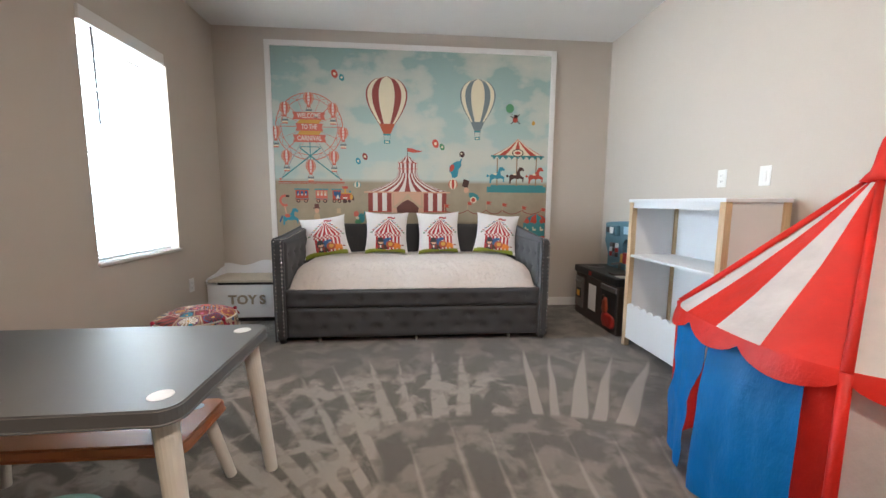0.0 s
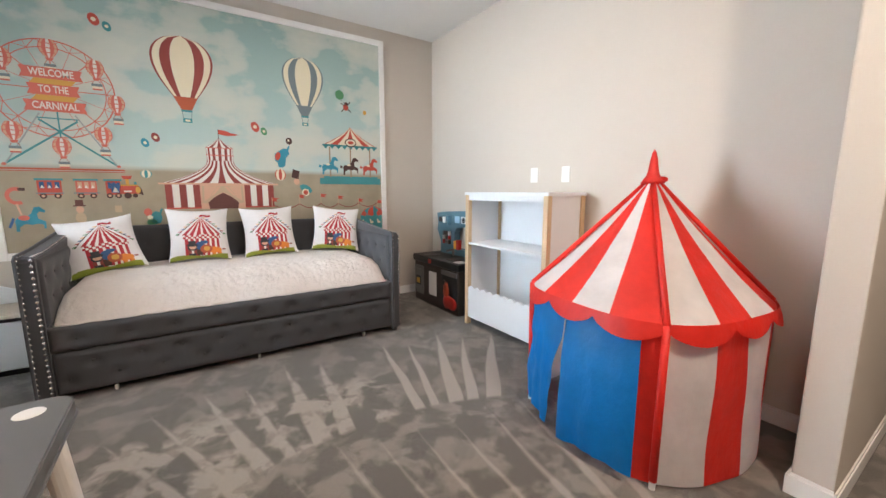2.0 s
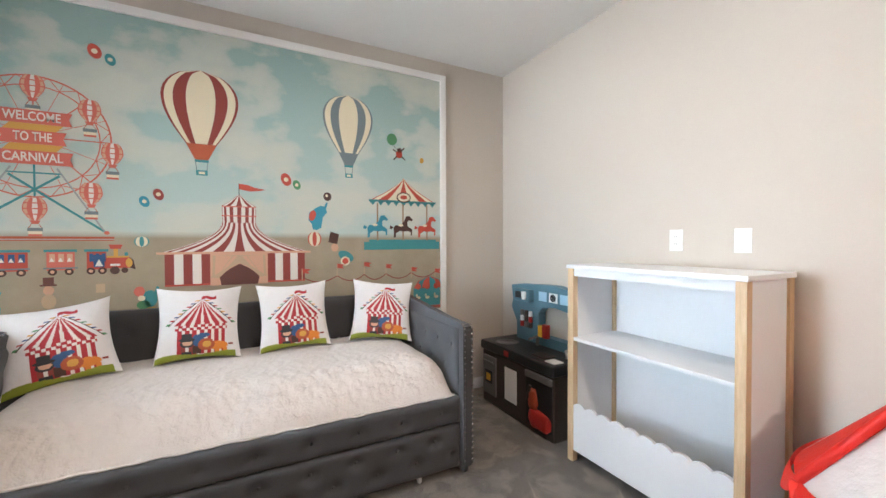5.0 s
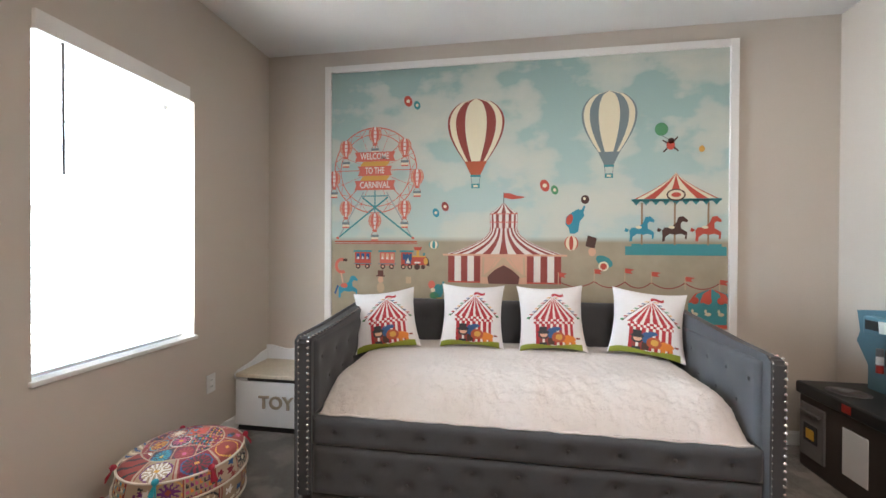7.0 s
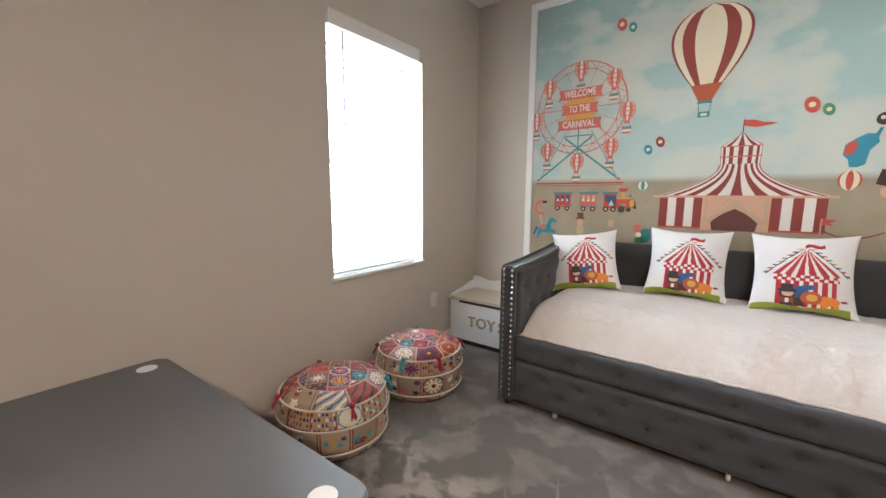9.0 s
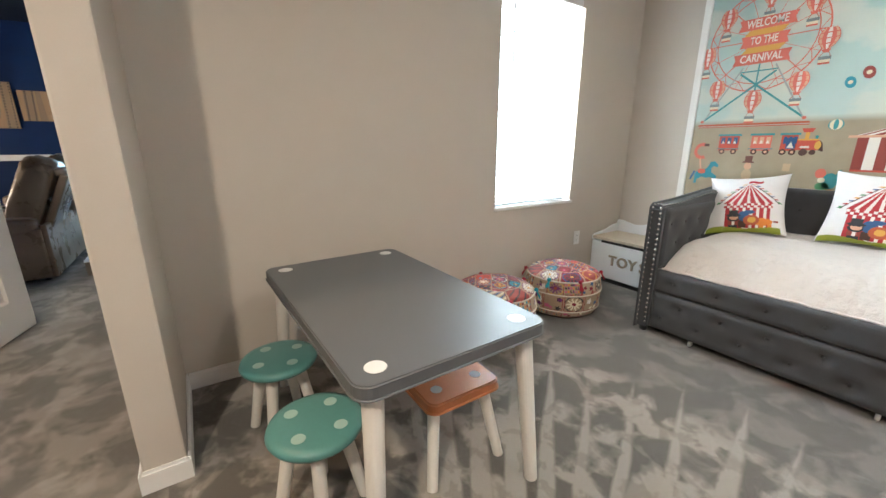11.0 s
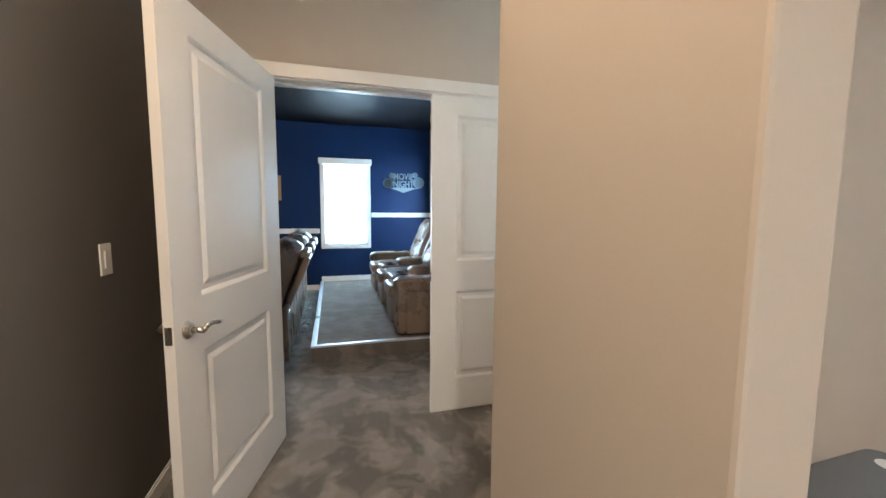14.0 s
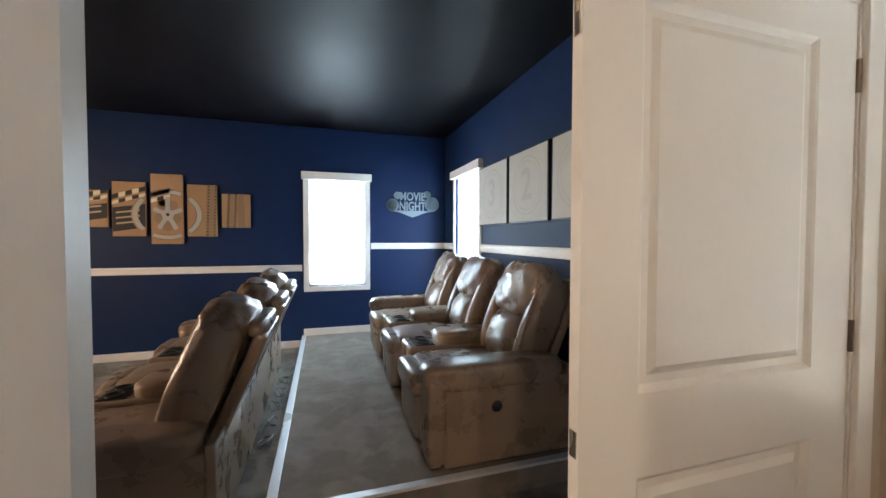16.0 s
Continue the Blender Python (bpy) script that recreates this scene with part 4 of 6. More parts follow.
for u, w, c in ((-1.077, 0.125, "red"), (-0.885, 0.115, "coral"), (-0.735, 0.085, "red")):
    a.rect(u - w / 2, u + w / 2, 1.122, 1.227, c).rect(u - w / 2 - 0.01, u + w / 2 + 0.01, 1.222, 1.236, "teal", 1)
    for k in range(3):
        a.rect(u - w / 2 + 0.012 + k * w / 3.2, u - w / 2 + 0.012 + k * w / 3.2 + w / 5, 1.167, 1.212, "navy" if c == "red" else "peach", 1)
    for k in (-1, 1):
        a.oval(u + k * w / 3.4, 1.114, 0.019, 0.019, "brown", 1).oval(u + k * w / 3.4, 1.114, 0.009, 0.009, "peach", 2)
a.rect(-0.70, -0.585, 1.127, 1.187, "red").rect(-0.66, -0.64, 1.187, 1.237, "gold", 1).rect(-0.61, -0.595, 1.187, 1.217, "teal", 1)
a.poly([(-0.585, 1.127), (-0.56, 1.117), (-0.57, 1.172), (-0.585, 1.187)], "brown", 1)
a.oval(-0.655, 1.114, 0.022, 0.022, "brown", 1).oval(-0.61, 1.114, 0.016, 0.016, "brown", 1)
a.fan(-0.53, [(1.247 + 0.008 * j, 0.036 * math.sqrt(max(0, 1 - ((j - 4) / 4) ** 2))) for j in range(9)], ["teal", "cream", "teal", "cream", "teal"], 1)
a.rect(-0.748, -0.700, 1.135, 1.205, "navy", 2).poly([(-0.742, 1.140), (-0.706, 1.140), (-0.724, 1.180)], "white", 3)
a.rect(-0.690, -0.590, 1.187, 1.197, "gold", 2).rect(-0.675, -0.630, 1.140, 1.152, "white", 2).oval(-0.590, 1.157, 0.016, 0.026, "gold", 2)
a.poly([(-0.672, 1.237), (-0.628, 1.237), (-0.618, 1.262), (-0.682, 1.262)], "red", 2)
for u in (-1.077, -0.885):
    for j in (-1, 0, 1):
        a.poly([(u + 0.036 * j - 0.010, 1.170), (u + 0.036 * j + 0.010, 1.170), (u + 0.036 * j, 1.192)], "white", 2)
    a.rect(u - 0.070, u + 0.070, 1.130, 1.138, "slate", 2)
a.done("printed_train", mural, "printed red toy train under a rail")

# scattered small motifs, kept plain
for u, v, c, d in ((-0.728, 2.345, "red", 1), (-0.66, 2.312, "teal", 0.8), (0.262, 1.70, "red", 1.05), (0.33, 1.668, "green", 0.8), (-0.447, 1.56, "maroon", 0.85), (-0.515, 1.515, "blue", 0.8)):
    a = art()
    a.oval(u, v, 0.030 * d, 0.042 * d, c, 0, 0.35).oval(u, v, 0.014 * d, 0.014 * d, "cream", 1)
    a.done("printed_flower", mural)
a = art()
a.oval(1.024, 2.065, 0.042, 0.044, "green").stroke((1.03, 2.02), (1.075, 1.99), 0.003, "brown").oval(1.082, 1.955, 0.026, 0.030, "red", 1).oval(1.086, 1.985, 0.020, 0.020, "brown", 1)
for du, dv in ((-0.05, 0.03), (0.045, 0.05), (-0.045, -0.05), (0.05, -0.045)):
    a.stroke((1.082, 1.96), (1.082 + du, 1.96 + dv), 0.010, "brown")
a.done("printed_small_balloon", mural, "printed green balloon")
a = art()
a.oval(1.275, 1.925, 0.018, 0.022, "gold")
a.done("printed_small_balloon", mural, "printed yellow balloon")
a = art()
a.oval(0.445, 1.295, 0.046, 0.052, "cream").fan(0.445, [(1.243 + 0.0104 * j, 0.046 * math.sqrt(max(0, 1 - ((j - 5) / 5) ** 2))) for j in range(11)], ["red", "cream", "red", "cream", "red"], 1)
TRUNKED = ((0.093, 0.250), (0.080, 0.205), (0.086, 0.180), (0.056, 0.142), (0.046, 0.070), (0.018, 0.055), (-0.011, 0.058), (-0.018, 0.096), (-0.040, 0.122), (-0.036, 0.174), (0.004, 0.205), (0.040, 0.226), (0.068, 0.222), (0.082, 0.252))
a.poly([(0.445 + du, 1.305 + dv) for du, dv in TRUNKED], "blue", 1)
a.oval(0.432, 1.46, 0.022, 0.038, "red", 2, -0.3).oval(0.535, 1.598, 0.028, 0.031, "brown", 2).oval(0.530, 1.604, 0.009, 0.010, "cream", 3)
a.done("printed_ball", mural, "printed balls and blue shapes")
a = art()
a.poly([(0.54, 1.275), (0.60, 1.255), (0.615, 1.33), (0.555, 1.35)], "brown").oval(0.585, 1.235, 0.026, 0.03, "peach").oval(0.665, 1.17, 0.06, 0.034, "teal", 0, -0.5).oval(0.66, 1.135, 0.034, 0.034, "cream", 1).oval(0.66, 1.135, 0.022, 0.022, "red", 2)
a.done("printed_hat", mural, "printed grey top hat and teal shape")
a = art()
pennants = (0.36, 0.60, 0.80, 0.97, 1.18, 1.39)
for k, u in enumerate(pennants):
    v = 1.06 + 0.035 * math.sin(k * 0.9)
    a.stroke((u, v - 0.06), (u, v + 0.03), 0.006, "tan", 1).poly([(u, v + 0.03), (u + 0.06, v + 0.022), (u + 0.035, v + 0.008), (u + 0.05, v - 0.008), (u, v - 0.002)], "red", 1)
    if k:
        p = pennants[k - 1]
        for j in range(8):
            t0, t1 = j / 8, (j + 1) / 8
            a.stroke((p + (u - p) * t0, 1.03 - 0.10 * t0 * (1 - t0) * 1.6), (p + (u - p) * t1, 1.03 - 0.10 * t1 * (1 - t1) * 1.6), 0.007, "maroon")
a.done("printed_garland", mural, "printed red pennants on a cord")
a = art()
a.rect(1.20, 1.435, 0.755, 0.91, "teal").fan(1.34, [(0.90, 0.14), (0.96, 0.10), (0.99, 0.02)], ["red", "teal", "red", "teal", "red", "teal"], 1)
for u in (1.24, 1.32, 1.40):
    a.oval(u, 0.915, 0.024, 0.024, "red", 2).oval(u, 0.825, 0.020, 0.012, "cream", 2).oval(u - 0.014, 0.845, 0.008, 0.012, "cream", 2)
a.rect(1.18, 1.437, 0.735, 0.757, "red", 1)
a.done("printed_booth", mural, "printed teal and red fairground booth")
a = art()
a.ring(-1.245, 1.115, 0.055, 0.022, "coral", 0, 20, 1.1, 60, 300).rect(-1.235, -1.20, 1.15, 1.17, "brown", 1).poly([(-1.195 + 0.92 * du, 0.855 + 0.95 * dv) for du, dv in HORSE], "blue").stroke((-1.275, 0.965), (-1.300, 0.90), 0.014, "navy").oval(-1.225, 0.965, 0.028, 0.018, "coral", 1).stroke((-1.235, 0.985), (-1.250, 1.06), 0.012, "peach", 1)
a.done("printed_figure", mural, "printed plain coral and blue shapes")
a = art()
a.rect(-0.958, -0.914, 1.045, 1.085, "umber").rect(-0.970, -0.902, 1.038, 1.047, "umber", 1).oval(-0.936, 1.015, 0.022, 0.026, "peach").oval(-0.936, 0.955, 0.030, 0.040, "tan")
a.done("printed_figure", mural, "printed plain grey and peach shapes")
a = art()
a.rect(-0.74, -0.70, 0.99, 1.04, "tan")
a.done("printed_figure", mural)
a = art()
a.oval(-0.545, 0.985, 0.026, 0.030, "coral").oval(-0.535, 0.945, 0.018, 0.016, "cream", 1).oval(-0.495, 0.94, 0.036, 0.050, "teal").oval(-0.525, 0.905, 0.034, 0.026, "green").oval(-0.49, 0.87, 0.035, 0.022, "gold").stroke((-0.47, 0.97), (-0.455, 1.01), 0.014, "teal")
a.done("printed_figure", mural, "printed plain coloured shapes above the bed")

# ---- playroom: daybed ----
BL, BR, BF, BB = -1.03, 1.12, 2.98, 3.975
BX = (BL + BR) / 2
bed = thing("daybed", pose(BX, BF, 0), "grey velvet tufted daybed with nailhead trim and a trundle", "daybed")
bw = (BR - BL) / 2
bd = BB - BF


def tufted(name, width, height, depth, tufts, m, nx, nz, parent, label="", dip=0.022, rad=0.06):
    """An upholstered slab with buttoned dimples: front face towards -y, from the origin at its lower left front corner."""
    bm = bmesh.new()
    grid = []
    for j in range(nz + 1):
        row = []
        for i in range(nx + 1):
            x, z = width * i / nx, height * j / nz
            edge = min(x, width - x, z, height - z)
            y = 0.012 * max(0, 1 - edge / 0.022) ** 2
            for tx, tz in tufts:
                d = math.hypot(x - tx, (z - tz) * 1.2)
                y += dip * math.exp(-((d / rad) ** 2) * 3.2) + 0.006 * math.exp(-((d / 0.014) ** 2))
            row.append(bm.verts.new((x, y, z)))
        grid.append(row)
    for j in range(nz):
        for i in range(nx):
            bm.faces.new((grid[j][i], grid[j][i + 1], grid[j + 1][i + 1], grid[j + 1][i]))
    rim = [grid[0][i] for i in range(nx + 1)] + [grid[j][nx] for j in range(1, nz + 1)] + [grid[nz][i] for i in range(nx - 1, -1, -1)] + [grid[j][0] for j in range(nz - 1, 0, -1)]
    back = [bm.verts.new((v.co.x, depth, v.co.z)) for v in rim]
    for k in range(len(rim)):
        j = (k + 1) % len(rim)
        bm.faces.new((rim[k], rim[j], back[j], back[k]))
    bm.faces.new(back)
    bmesh.ops.transform(bm, matrix=m, verts=bm.verts)
    slab = part(name, bm, VELVET, parent, label, smooth=True)
    for tx, tz in tufts:
        b = bmesh.new()
        cushion(b, m @ Vector((tx, dip + 0.004, tz)), (0.010, 0.010, 0.010), 2, 2)
        part("button", b, VELVET, slab, smooth=True)
    return slab


inner = 2 * bw - 0.15
tufted("front_rail", inner, 0.135, 0.06, [(inner * (k + 0.5) / 9, 0.062) for k in range(9)], Matrix.Translation((-bw + 0.075, 0.012, 0.287)), 96, 8, bed, "tufted grey velvet side rail")
tufted("trundle_front", inner - 0.01, 0.236, 0.05, [(inner * (k + 0.75) / 9.5, 0.165) for k in range(9)] + [(inner * (k + 0.25) / 9.5, 0.075) for k in range(10)], Matrix.Translation((-bw + 0.08, 0.012, 0.045)), 96, 14, bed, "tufted trundle drawer front")
for k in (0.12, 0.5, 0.88):
    caster = lathe(bmesh.new(), ((0.0, -0.008), (0.018, -0.008), (0.022, 0.0), (0.018, 0.008), (0.0, 0.008)), 14, Matrix.Translation((-bw + 0.08 + inner * k, 0.05, 0.022)) @ pose(0, 0, 0, 0, 90))
    rod(caster, (-bw + 0.08 + inner * k, 0.05, 0.02), (-bw + 0.08 + inner * k, 0.05, 0.06), 0.006, seg=8)
    part("caster", caster, WHITE_PLASTIC, bed, "small white trundle caster")
tufted("back_panel", inner, 0.60, 0.07, [(inner * (k + 0.5) / 8, 0.47) for k in range(8)] + [(inner * (k + 1) / 8, 0.33) for k in range(7)], Matrix.Translation((-bw + 0.075, bd - 0.085, 0.29)), 80, 22, bed, "tufted grey velvet back")
NAILS = None
for s in (-1, 1):
    side = bmesh.new()
    pts = [(0, 0.035), (bd, 0.035), (bd, 0.885), (bd - 0.10, 0.88), (0.25, 0.825), (0.02, 0.815), (0, 0.80)]
    x0 = -bw if s < 0 else bw - 0.075
    prism(side, [(p[0], p[1]) for p in pts], 0.075, Matrix.Translation((x0, 0, 0)) @ EAST)
    bmesh.ops.bevel(side, geom=side.edges[:], offset=0.012, segments=3, affect="EDGES")
    arm = part("arm", side, VELVET, bed, "grey velvet arm with two rows of nailheads")
    x_in = -bw + 0.075 if s < 0 else bw - 0.075
    span = bd - 0.14
    spots_in = [(span * k / 5, 0.265) for k in (0.5, 1.5, 2.5, 3.5, 4.5)] + [(span * k / 5, 0.14) for k in (1, 2, 3, 4)]
    turn_in = pose(x_in - s * 0.014, 0.035 if s < 0 else 0.035 + span, 0.43, 0, 0, -90 * s)
    tufted("inner_pad", span, 0.365, 0.0135, spots_in, turn_in, 44, 20, bed, "tufted grey velvet inside of the arm", dip=0.009, rad=0.075)
    spots = [(x, -0.001, 0.075 + 0.0315 * k, 90) for x in (x0 + 0.012, x0 + 0.063) for k in range(24)]
    spots += [(x, 0.02 + 0.035 * k, 0.8155 + 0.065 * max(0, (0.035 * k - 0.18) / 0.75), 0) for x in (x0 + 0.012, x0 + 0.063) for k in range(26)]
    for k, (x, y, z, turn) in enumerate(spots):
        if NAILS is None:
            nail = part("nailhead", lathe(bmesh.new(), ((0.008, -0.001), (0.0078, 0.0015), (0.005, 0.004), (0.0, 0.005)), 10), NAIL, arm, "bright nickel nailhead", smooth=True)
            NAILS = nail.data
        else:
            nail = new("nailhead", NAILS)
            nail.parent = arm
        nail.matrix_basis = pose(x, y, z, turn)
    for y in (0.045, bd - 0.05):
        part("foot", rod(bmesh.new(), (x0 + 0.037, y, 0.0), (x0 + 0.037, y, 0.04), 0.022, 0.028), BLACK, bed, "short black foot")

# mattress under a quilt
bm = bmesh.new()
nx, ny = 170, 84
QX, QY0, QY1 = inner / 2 - 0.008, 0.055, bd - 0.10
grid = []
for j in range(ny + 1):
    row = []
    for i in range(nx + 1):
        u, v = 2 * i / nx - 1, j / ny
        x, y = QX * u, QY0 + (QY1 - QY0) * v
        side = max(0.0, 1 - abs(u) ** 18) ** 0.5
        front = min(1.0, v / 0.30)
        z = 0.37 + (0.24 * math.sin(front * math.pi / 2) ** 0.62) * (0.25 + 0.75 * side)
        slack = 1 + 1.8 * max(0, 1 - v * 2.6)
        fold = noise.noise(Vector((x * 5.0, y * 6.0, 3.1))) * 0.006 + slack * 0.008 * abs(noise.noise(Vector((x * 13 + 1.5 * noise.noise(Vector((x * 4, y * 9, 0))), y * 11, 1.0))))
        fold += 0.016 * max(0, 1 - abs(v - 0.16) / 0.22) * (noise.noise(Vector((x * 5.5, y * 3.0, 4.4))) + 0.6 * noise.noise(Vector((x * 12 + y * 9, y * 6, 8.1))))
        curl = noise.noise(Vector((x * 20, y * 20, 9.0)))
        stitch = (0.0020 + 0.0055 * max(0, 1 - v * 2.2)) * math.sin(curl * 24 + x * 6)
        stitch += 0.0035 * max(0, 1 - abs(v - 0.075) / 0.014) + 0.0030 * max(0, 1 - abs(v - 0.115) / 0.012)
        drape = 0.006 * math.sin(x * 9 + 2 * noise.noise(Vector((x * 2, 0, 0)))) * max(0, 1 - v * 4)
        row.append(bm.verts.new((x, y - drape, z + fold + stitch)))
    grid.append(row)
for j in range(ny):
    for i in range(nx):
        bm.faces.new((grid[j][i], grid[j][i + 1], grid[j + 1][i + 1], grid[j + 1][i]))
rim = grid[0] + [grid[j][nx] for j in range(1, ny + 1)] + grid[ny][nx - 1::-1] + [grid[j][0] for j in range(ny - 1, 0, -1)]
low = [bm.verts.new((v.co.x, v.co.y, 0.335)) for v in rim]
for k in range(len(rim)):
    bm.faces.new((rim[k], rim[(k + 1) % len(rim)], low[(k + 1) % len(rim)], low[k]))
bm.faces.new(low)
quilt = thing("quilt", pose(BX, BF, 0), "cream-white embroidered quilt over the daybed mattress", "quilt")
part("cover", bm, QUILT, quilt, smooth=True)
steps = [(-QX + 0.012 + (2 * QX - 0.024) * k / 60, QY0 - 0.003 - 0.004 * math.sin(k * 0.9), 0.427 + 0.002 * math.sin(k * 1.7)) for k in range(61)]
part("hem", tube(bmesh.new(), steps, 0.0055), QUILT, quilt, "rolled quilt hem along the rail", smooth=True)


def cushion_print(u, v):
    """Which colour the circus print shows at (u, v), both from 0 to 1, v up."""
    du = (u - 0.53) / 1.2
    if v < 0.075 + 0.02 * math.sin(u * 9) and 0.02 < u < 0.93:
        return "lime"

    def blob(cu, cv, ru, rv):
        return ((du - cu) / ru) ** 2 + ((v - cv) / rv) ** 2 < 1

    # plain bright shapes before the tent
    if blob(0.050, 0.20, 0.042, 0.045):
        return "gold"
    if blob(0.045, 0.195, 0.078, 0.085):
        return "rust"
    if blob(0.155, 0.17, 0.10, 0.06) or (0.09 < du < 0.25 and 0.06 < v < 0.14 and int((du + 1) * 24) % 2):
        return "orange"
    if blob(-0.135, 0.275, 0.075, 0.024) or (abs(du + 0.135) < 0.045 and 0.27 < v < 0.355):
        return "dark"
    if blob(-0.130, 0.235, 0.045, 0.040):
        return "peach"
    if blob(-0.135, 0.225, 0.062, 0.055):
        return "dark"
    if abs(du + 0.135) < 0.055 and 0.11 < v < 0.19:
        return "maroon" if abs(du + 0.135) > 0.015 else "white"
    if abs(du + 0.135) < 0.045 and 0.045 < v <= 0.11:
        return "dark"
    if blob(-0.035, 0.26, 0.060, 0.080) or blob(0.02, 0.325, 0.055, 0.032):
        return "navy"
    if abs(du + 0.045) < 0.04 and 0.07 < v < 0.19:
        return "brown"
    if 0.06 < v < 0.40 and abs(du) < 0.225:
        return "crimson" if (du + 0.225) * 14.5 % 1 < 0.6 else "white"
    if 0.40 <= v < 0.465 and abs(du) < 0.25:
        return "crimson" if ((du + 0.25) * 14.5 + 0.5 * (v > 0.43)) % 1 < 0.55 else "white"
    if 0.465 <= v < 0.80:
        t = (v - 0.465) / 0.335
        half = 0.255 * (1 - t) ** 1.12 + 0.004
        if abs(du) < half:
            return "crimson" if (du / half + 1) * 2.75 % 1 < 0.6 else "white"
        line = 0.30 * (1 - t) + 0.012
        if line < abs(du) < line + 0.012:
            return "brown"
        if line + 0.012 <= abs(du) < line + 0.05 and int(v * 46) % 2 == 0:
            return ("crimson", "navy", "gold", "green")[int(v * 23) % 4]
    if 0.80 <= v < 0.875 and -0.01 <= du < 0.13 and abs(v - 0.835 - 0.016 * math.sin(du * 50)) < 0.026:
        return "crimson"
    if 0.26 < du < 0.31 and 0.17 < v < 0.20:
        return "maroon"
    return None


def throw_pillow():
    p = thing("throw_pillow", pose(0, 0, 0), "white throw pillow with a printed red striped circus tent", "pillow", "pillows on the daybed")
    n, size = 116, 0.42
    names = ["cloth", "lime", "dark", "peach", "gold", "orange", "navy", "red", "white", "green", "blue", "brown", "maroon", "rust", "crimson"]
    mats = [surface("white_pillow_cloth", (0.74, 0.72, 0.72), 0.85, vary=0.04, large=9, fine=40, bump=0.35, depth=0.006)] + [INK[k] for k in names[1:]]
    bm = bmesh.new()

    def at(u, v, s):
        a, b = 2 * u - 1, 2 * v - 1
        thick = 0.062 * max(0.0, (1 - abs(a) ** 2.6) * (1 - abs(b) ** 2.6)) ** 0.62
        pull = 1 - 0.11 * (1 - b * b) * abs(a) ** 3
        pull_v = 1 - 0.11 * (1 - a * a) * abs(b) ** 3
        lump = 0.004 * noise.noise(Vector((a * 3, b * 3, s)))
        return (a * size / 2 * pull, -s * (thick + lump * (thick > 0)), size / 2 + b * size / 2 * pull_v)

    for s, m in ((1, n), (-1, 24)):
        vs = [[bm.verts.new(at(i / m, j / m, s)) for i in range(m + 1)] for j in range(m + 1)]
        for j in range(m):
            for i in range(m):
                f = bm.faces.new((vs[j][i], vs[j][i + 1], vs[j + 1][i + 1], vs[j + 1][i]))
                f.material_index = names.index(cushion_print((i + 0.5) / m, (j + 0.5) / m) or "cloth") if s > 0 else 0
    bmesh.ops.remove_doubles(bm, verts=bm.verts[:], dist=1e-5)
    me = bpy.data.meshes.new("cover")
    bm.to_mesh(me)
    bm.free()
    for m in mats:
        me.materials.append(m)
    me.polygons.foreach_set("use_smooth", [True] * len(me.polygons))
    ob = new("cover", me)
    ob.parent = p
    return p


pillow = throw_pillow()
pillow.matrix_basis = pose(-0.745, 3.60, 0.60, -30, -7, 14)
for x, y, rx, rz, ry in ((-0.225, 3.70, -18, 2, 1), (0.285, 3.70, -17, -1, -2), (0.81, 3.655, -23, -13, 5)):
    copy_thing(pillow, pose(x, y, 0.612, rx, ry, rz))

# ---- playroom: toy chest, poufs, table ----
chest = thing("toy_chest", pose(-1.84, 3.60, 0), "white toy chest with a pale wood lid and wooden letters", "toy chest")
cw, cd = 0.79, 0.38
# Black block painted in for the shade below the body.
part("base", one_box(0.02, cw - 0.02, 0.02, cd - 0.02, 0.0, 0.035), BLACK, chest, "black block for the shade under the chest")
part("body", one_box(0, cw, 0.012, cd - 0.02, 0.035, 0.355, bevel=0.006), WHITE_LACQUER, chest)
part("front_panel", one_box(0.03, cw - 0.03, 0.0, 0.0118, 0.045, 0.345, bevel=0.003), WHITE_LACQUER, chest)
# Solid black strip takes the place of shade in the gap below the lid.
part("lid_gap_shade", one_box(0.10, cw - 0.10, -0.001, 0.02, 0.347, 0.369), BLACK, chest, "black strip for the shaded gap under the lid")
part("lid", one_box(0.02, cw - 0.02, -0.012, cd - 0.03, 0.37, 0.395, bevel=0.005), WASHED, chest, "pale washed-wood lid")
wave = [(0, 0.36), (cw, 0.36)]
for k in range(25):
    t = 1 - k / 24
    wave.append((cw * t, 0.472 + 0.022 * math.cos(t * 4 * math.pi) + 0.03 * math.sin(t * math.pi)))
part("back_panel", prism(bmesh.new(), wave, 0.016, Matrix.Translation((0, cd, 0)) @ SOUTH), WHITE_LACQUER, chest, "white wavy-topped back board")
for x in (0.0, cw - 0.016):
    prof = [(0.0, 0.355), (cd - 0.016, 0.355), (cd - 0.016, 0.465), (cd - 0.10, 0.455), (cd - 0.19, 0.425), (0.03, 0.405), (0, 0.39)]
    part("side_rail", prism(bmesh.new(), prof, 0.016, Matrix.Translation((x, 0, 0)) @ EAST), WHITE_LACQUER, chest, "white curved side rail")
for k, ch in enumerate("TOYS"):
    part("letter", lettering(ch, 0.118, Matrix.Translation((0.225 + 0.088 * k, -0.006, 0.205)) @ SOUTH, 0.006), LETTER_WOOD, chest, "weathered wooden letter %s" % ch)


PATCH = ["linen", "ecru", "wine", "red", "pink", "plum", "dark", "gold", "aqua", "green", "orange", "navy", "white", "cream", "maroon"]


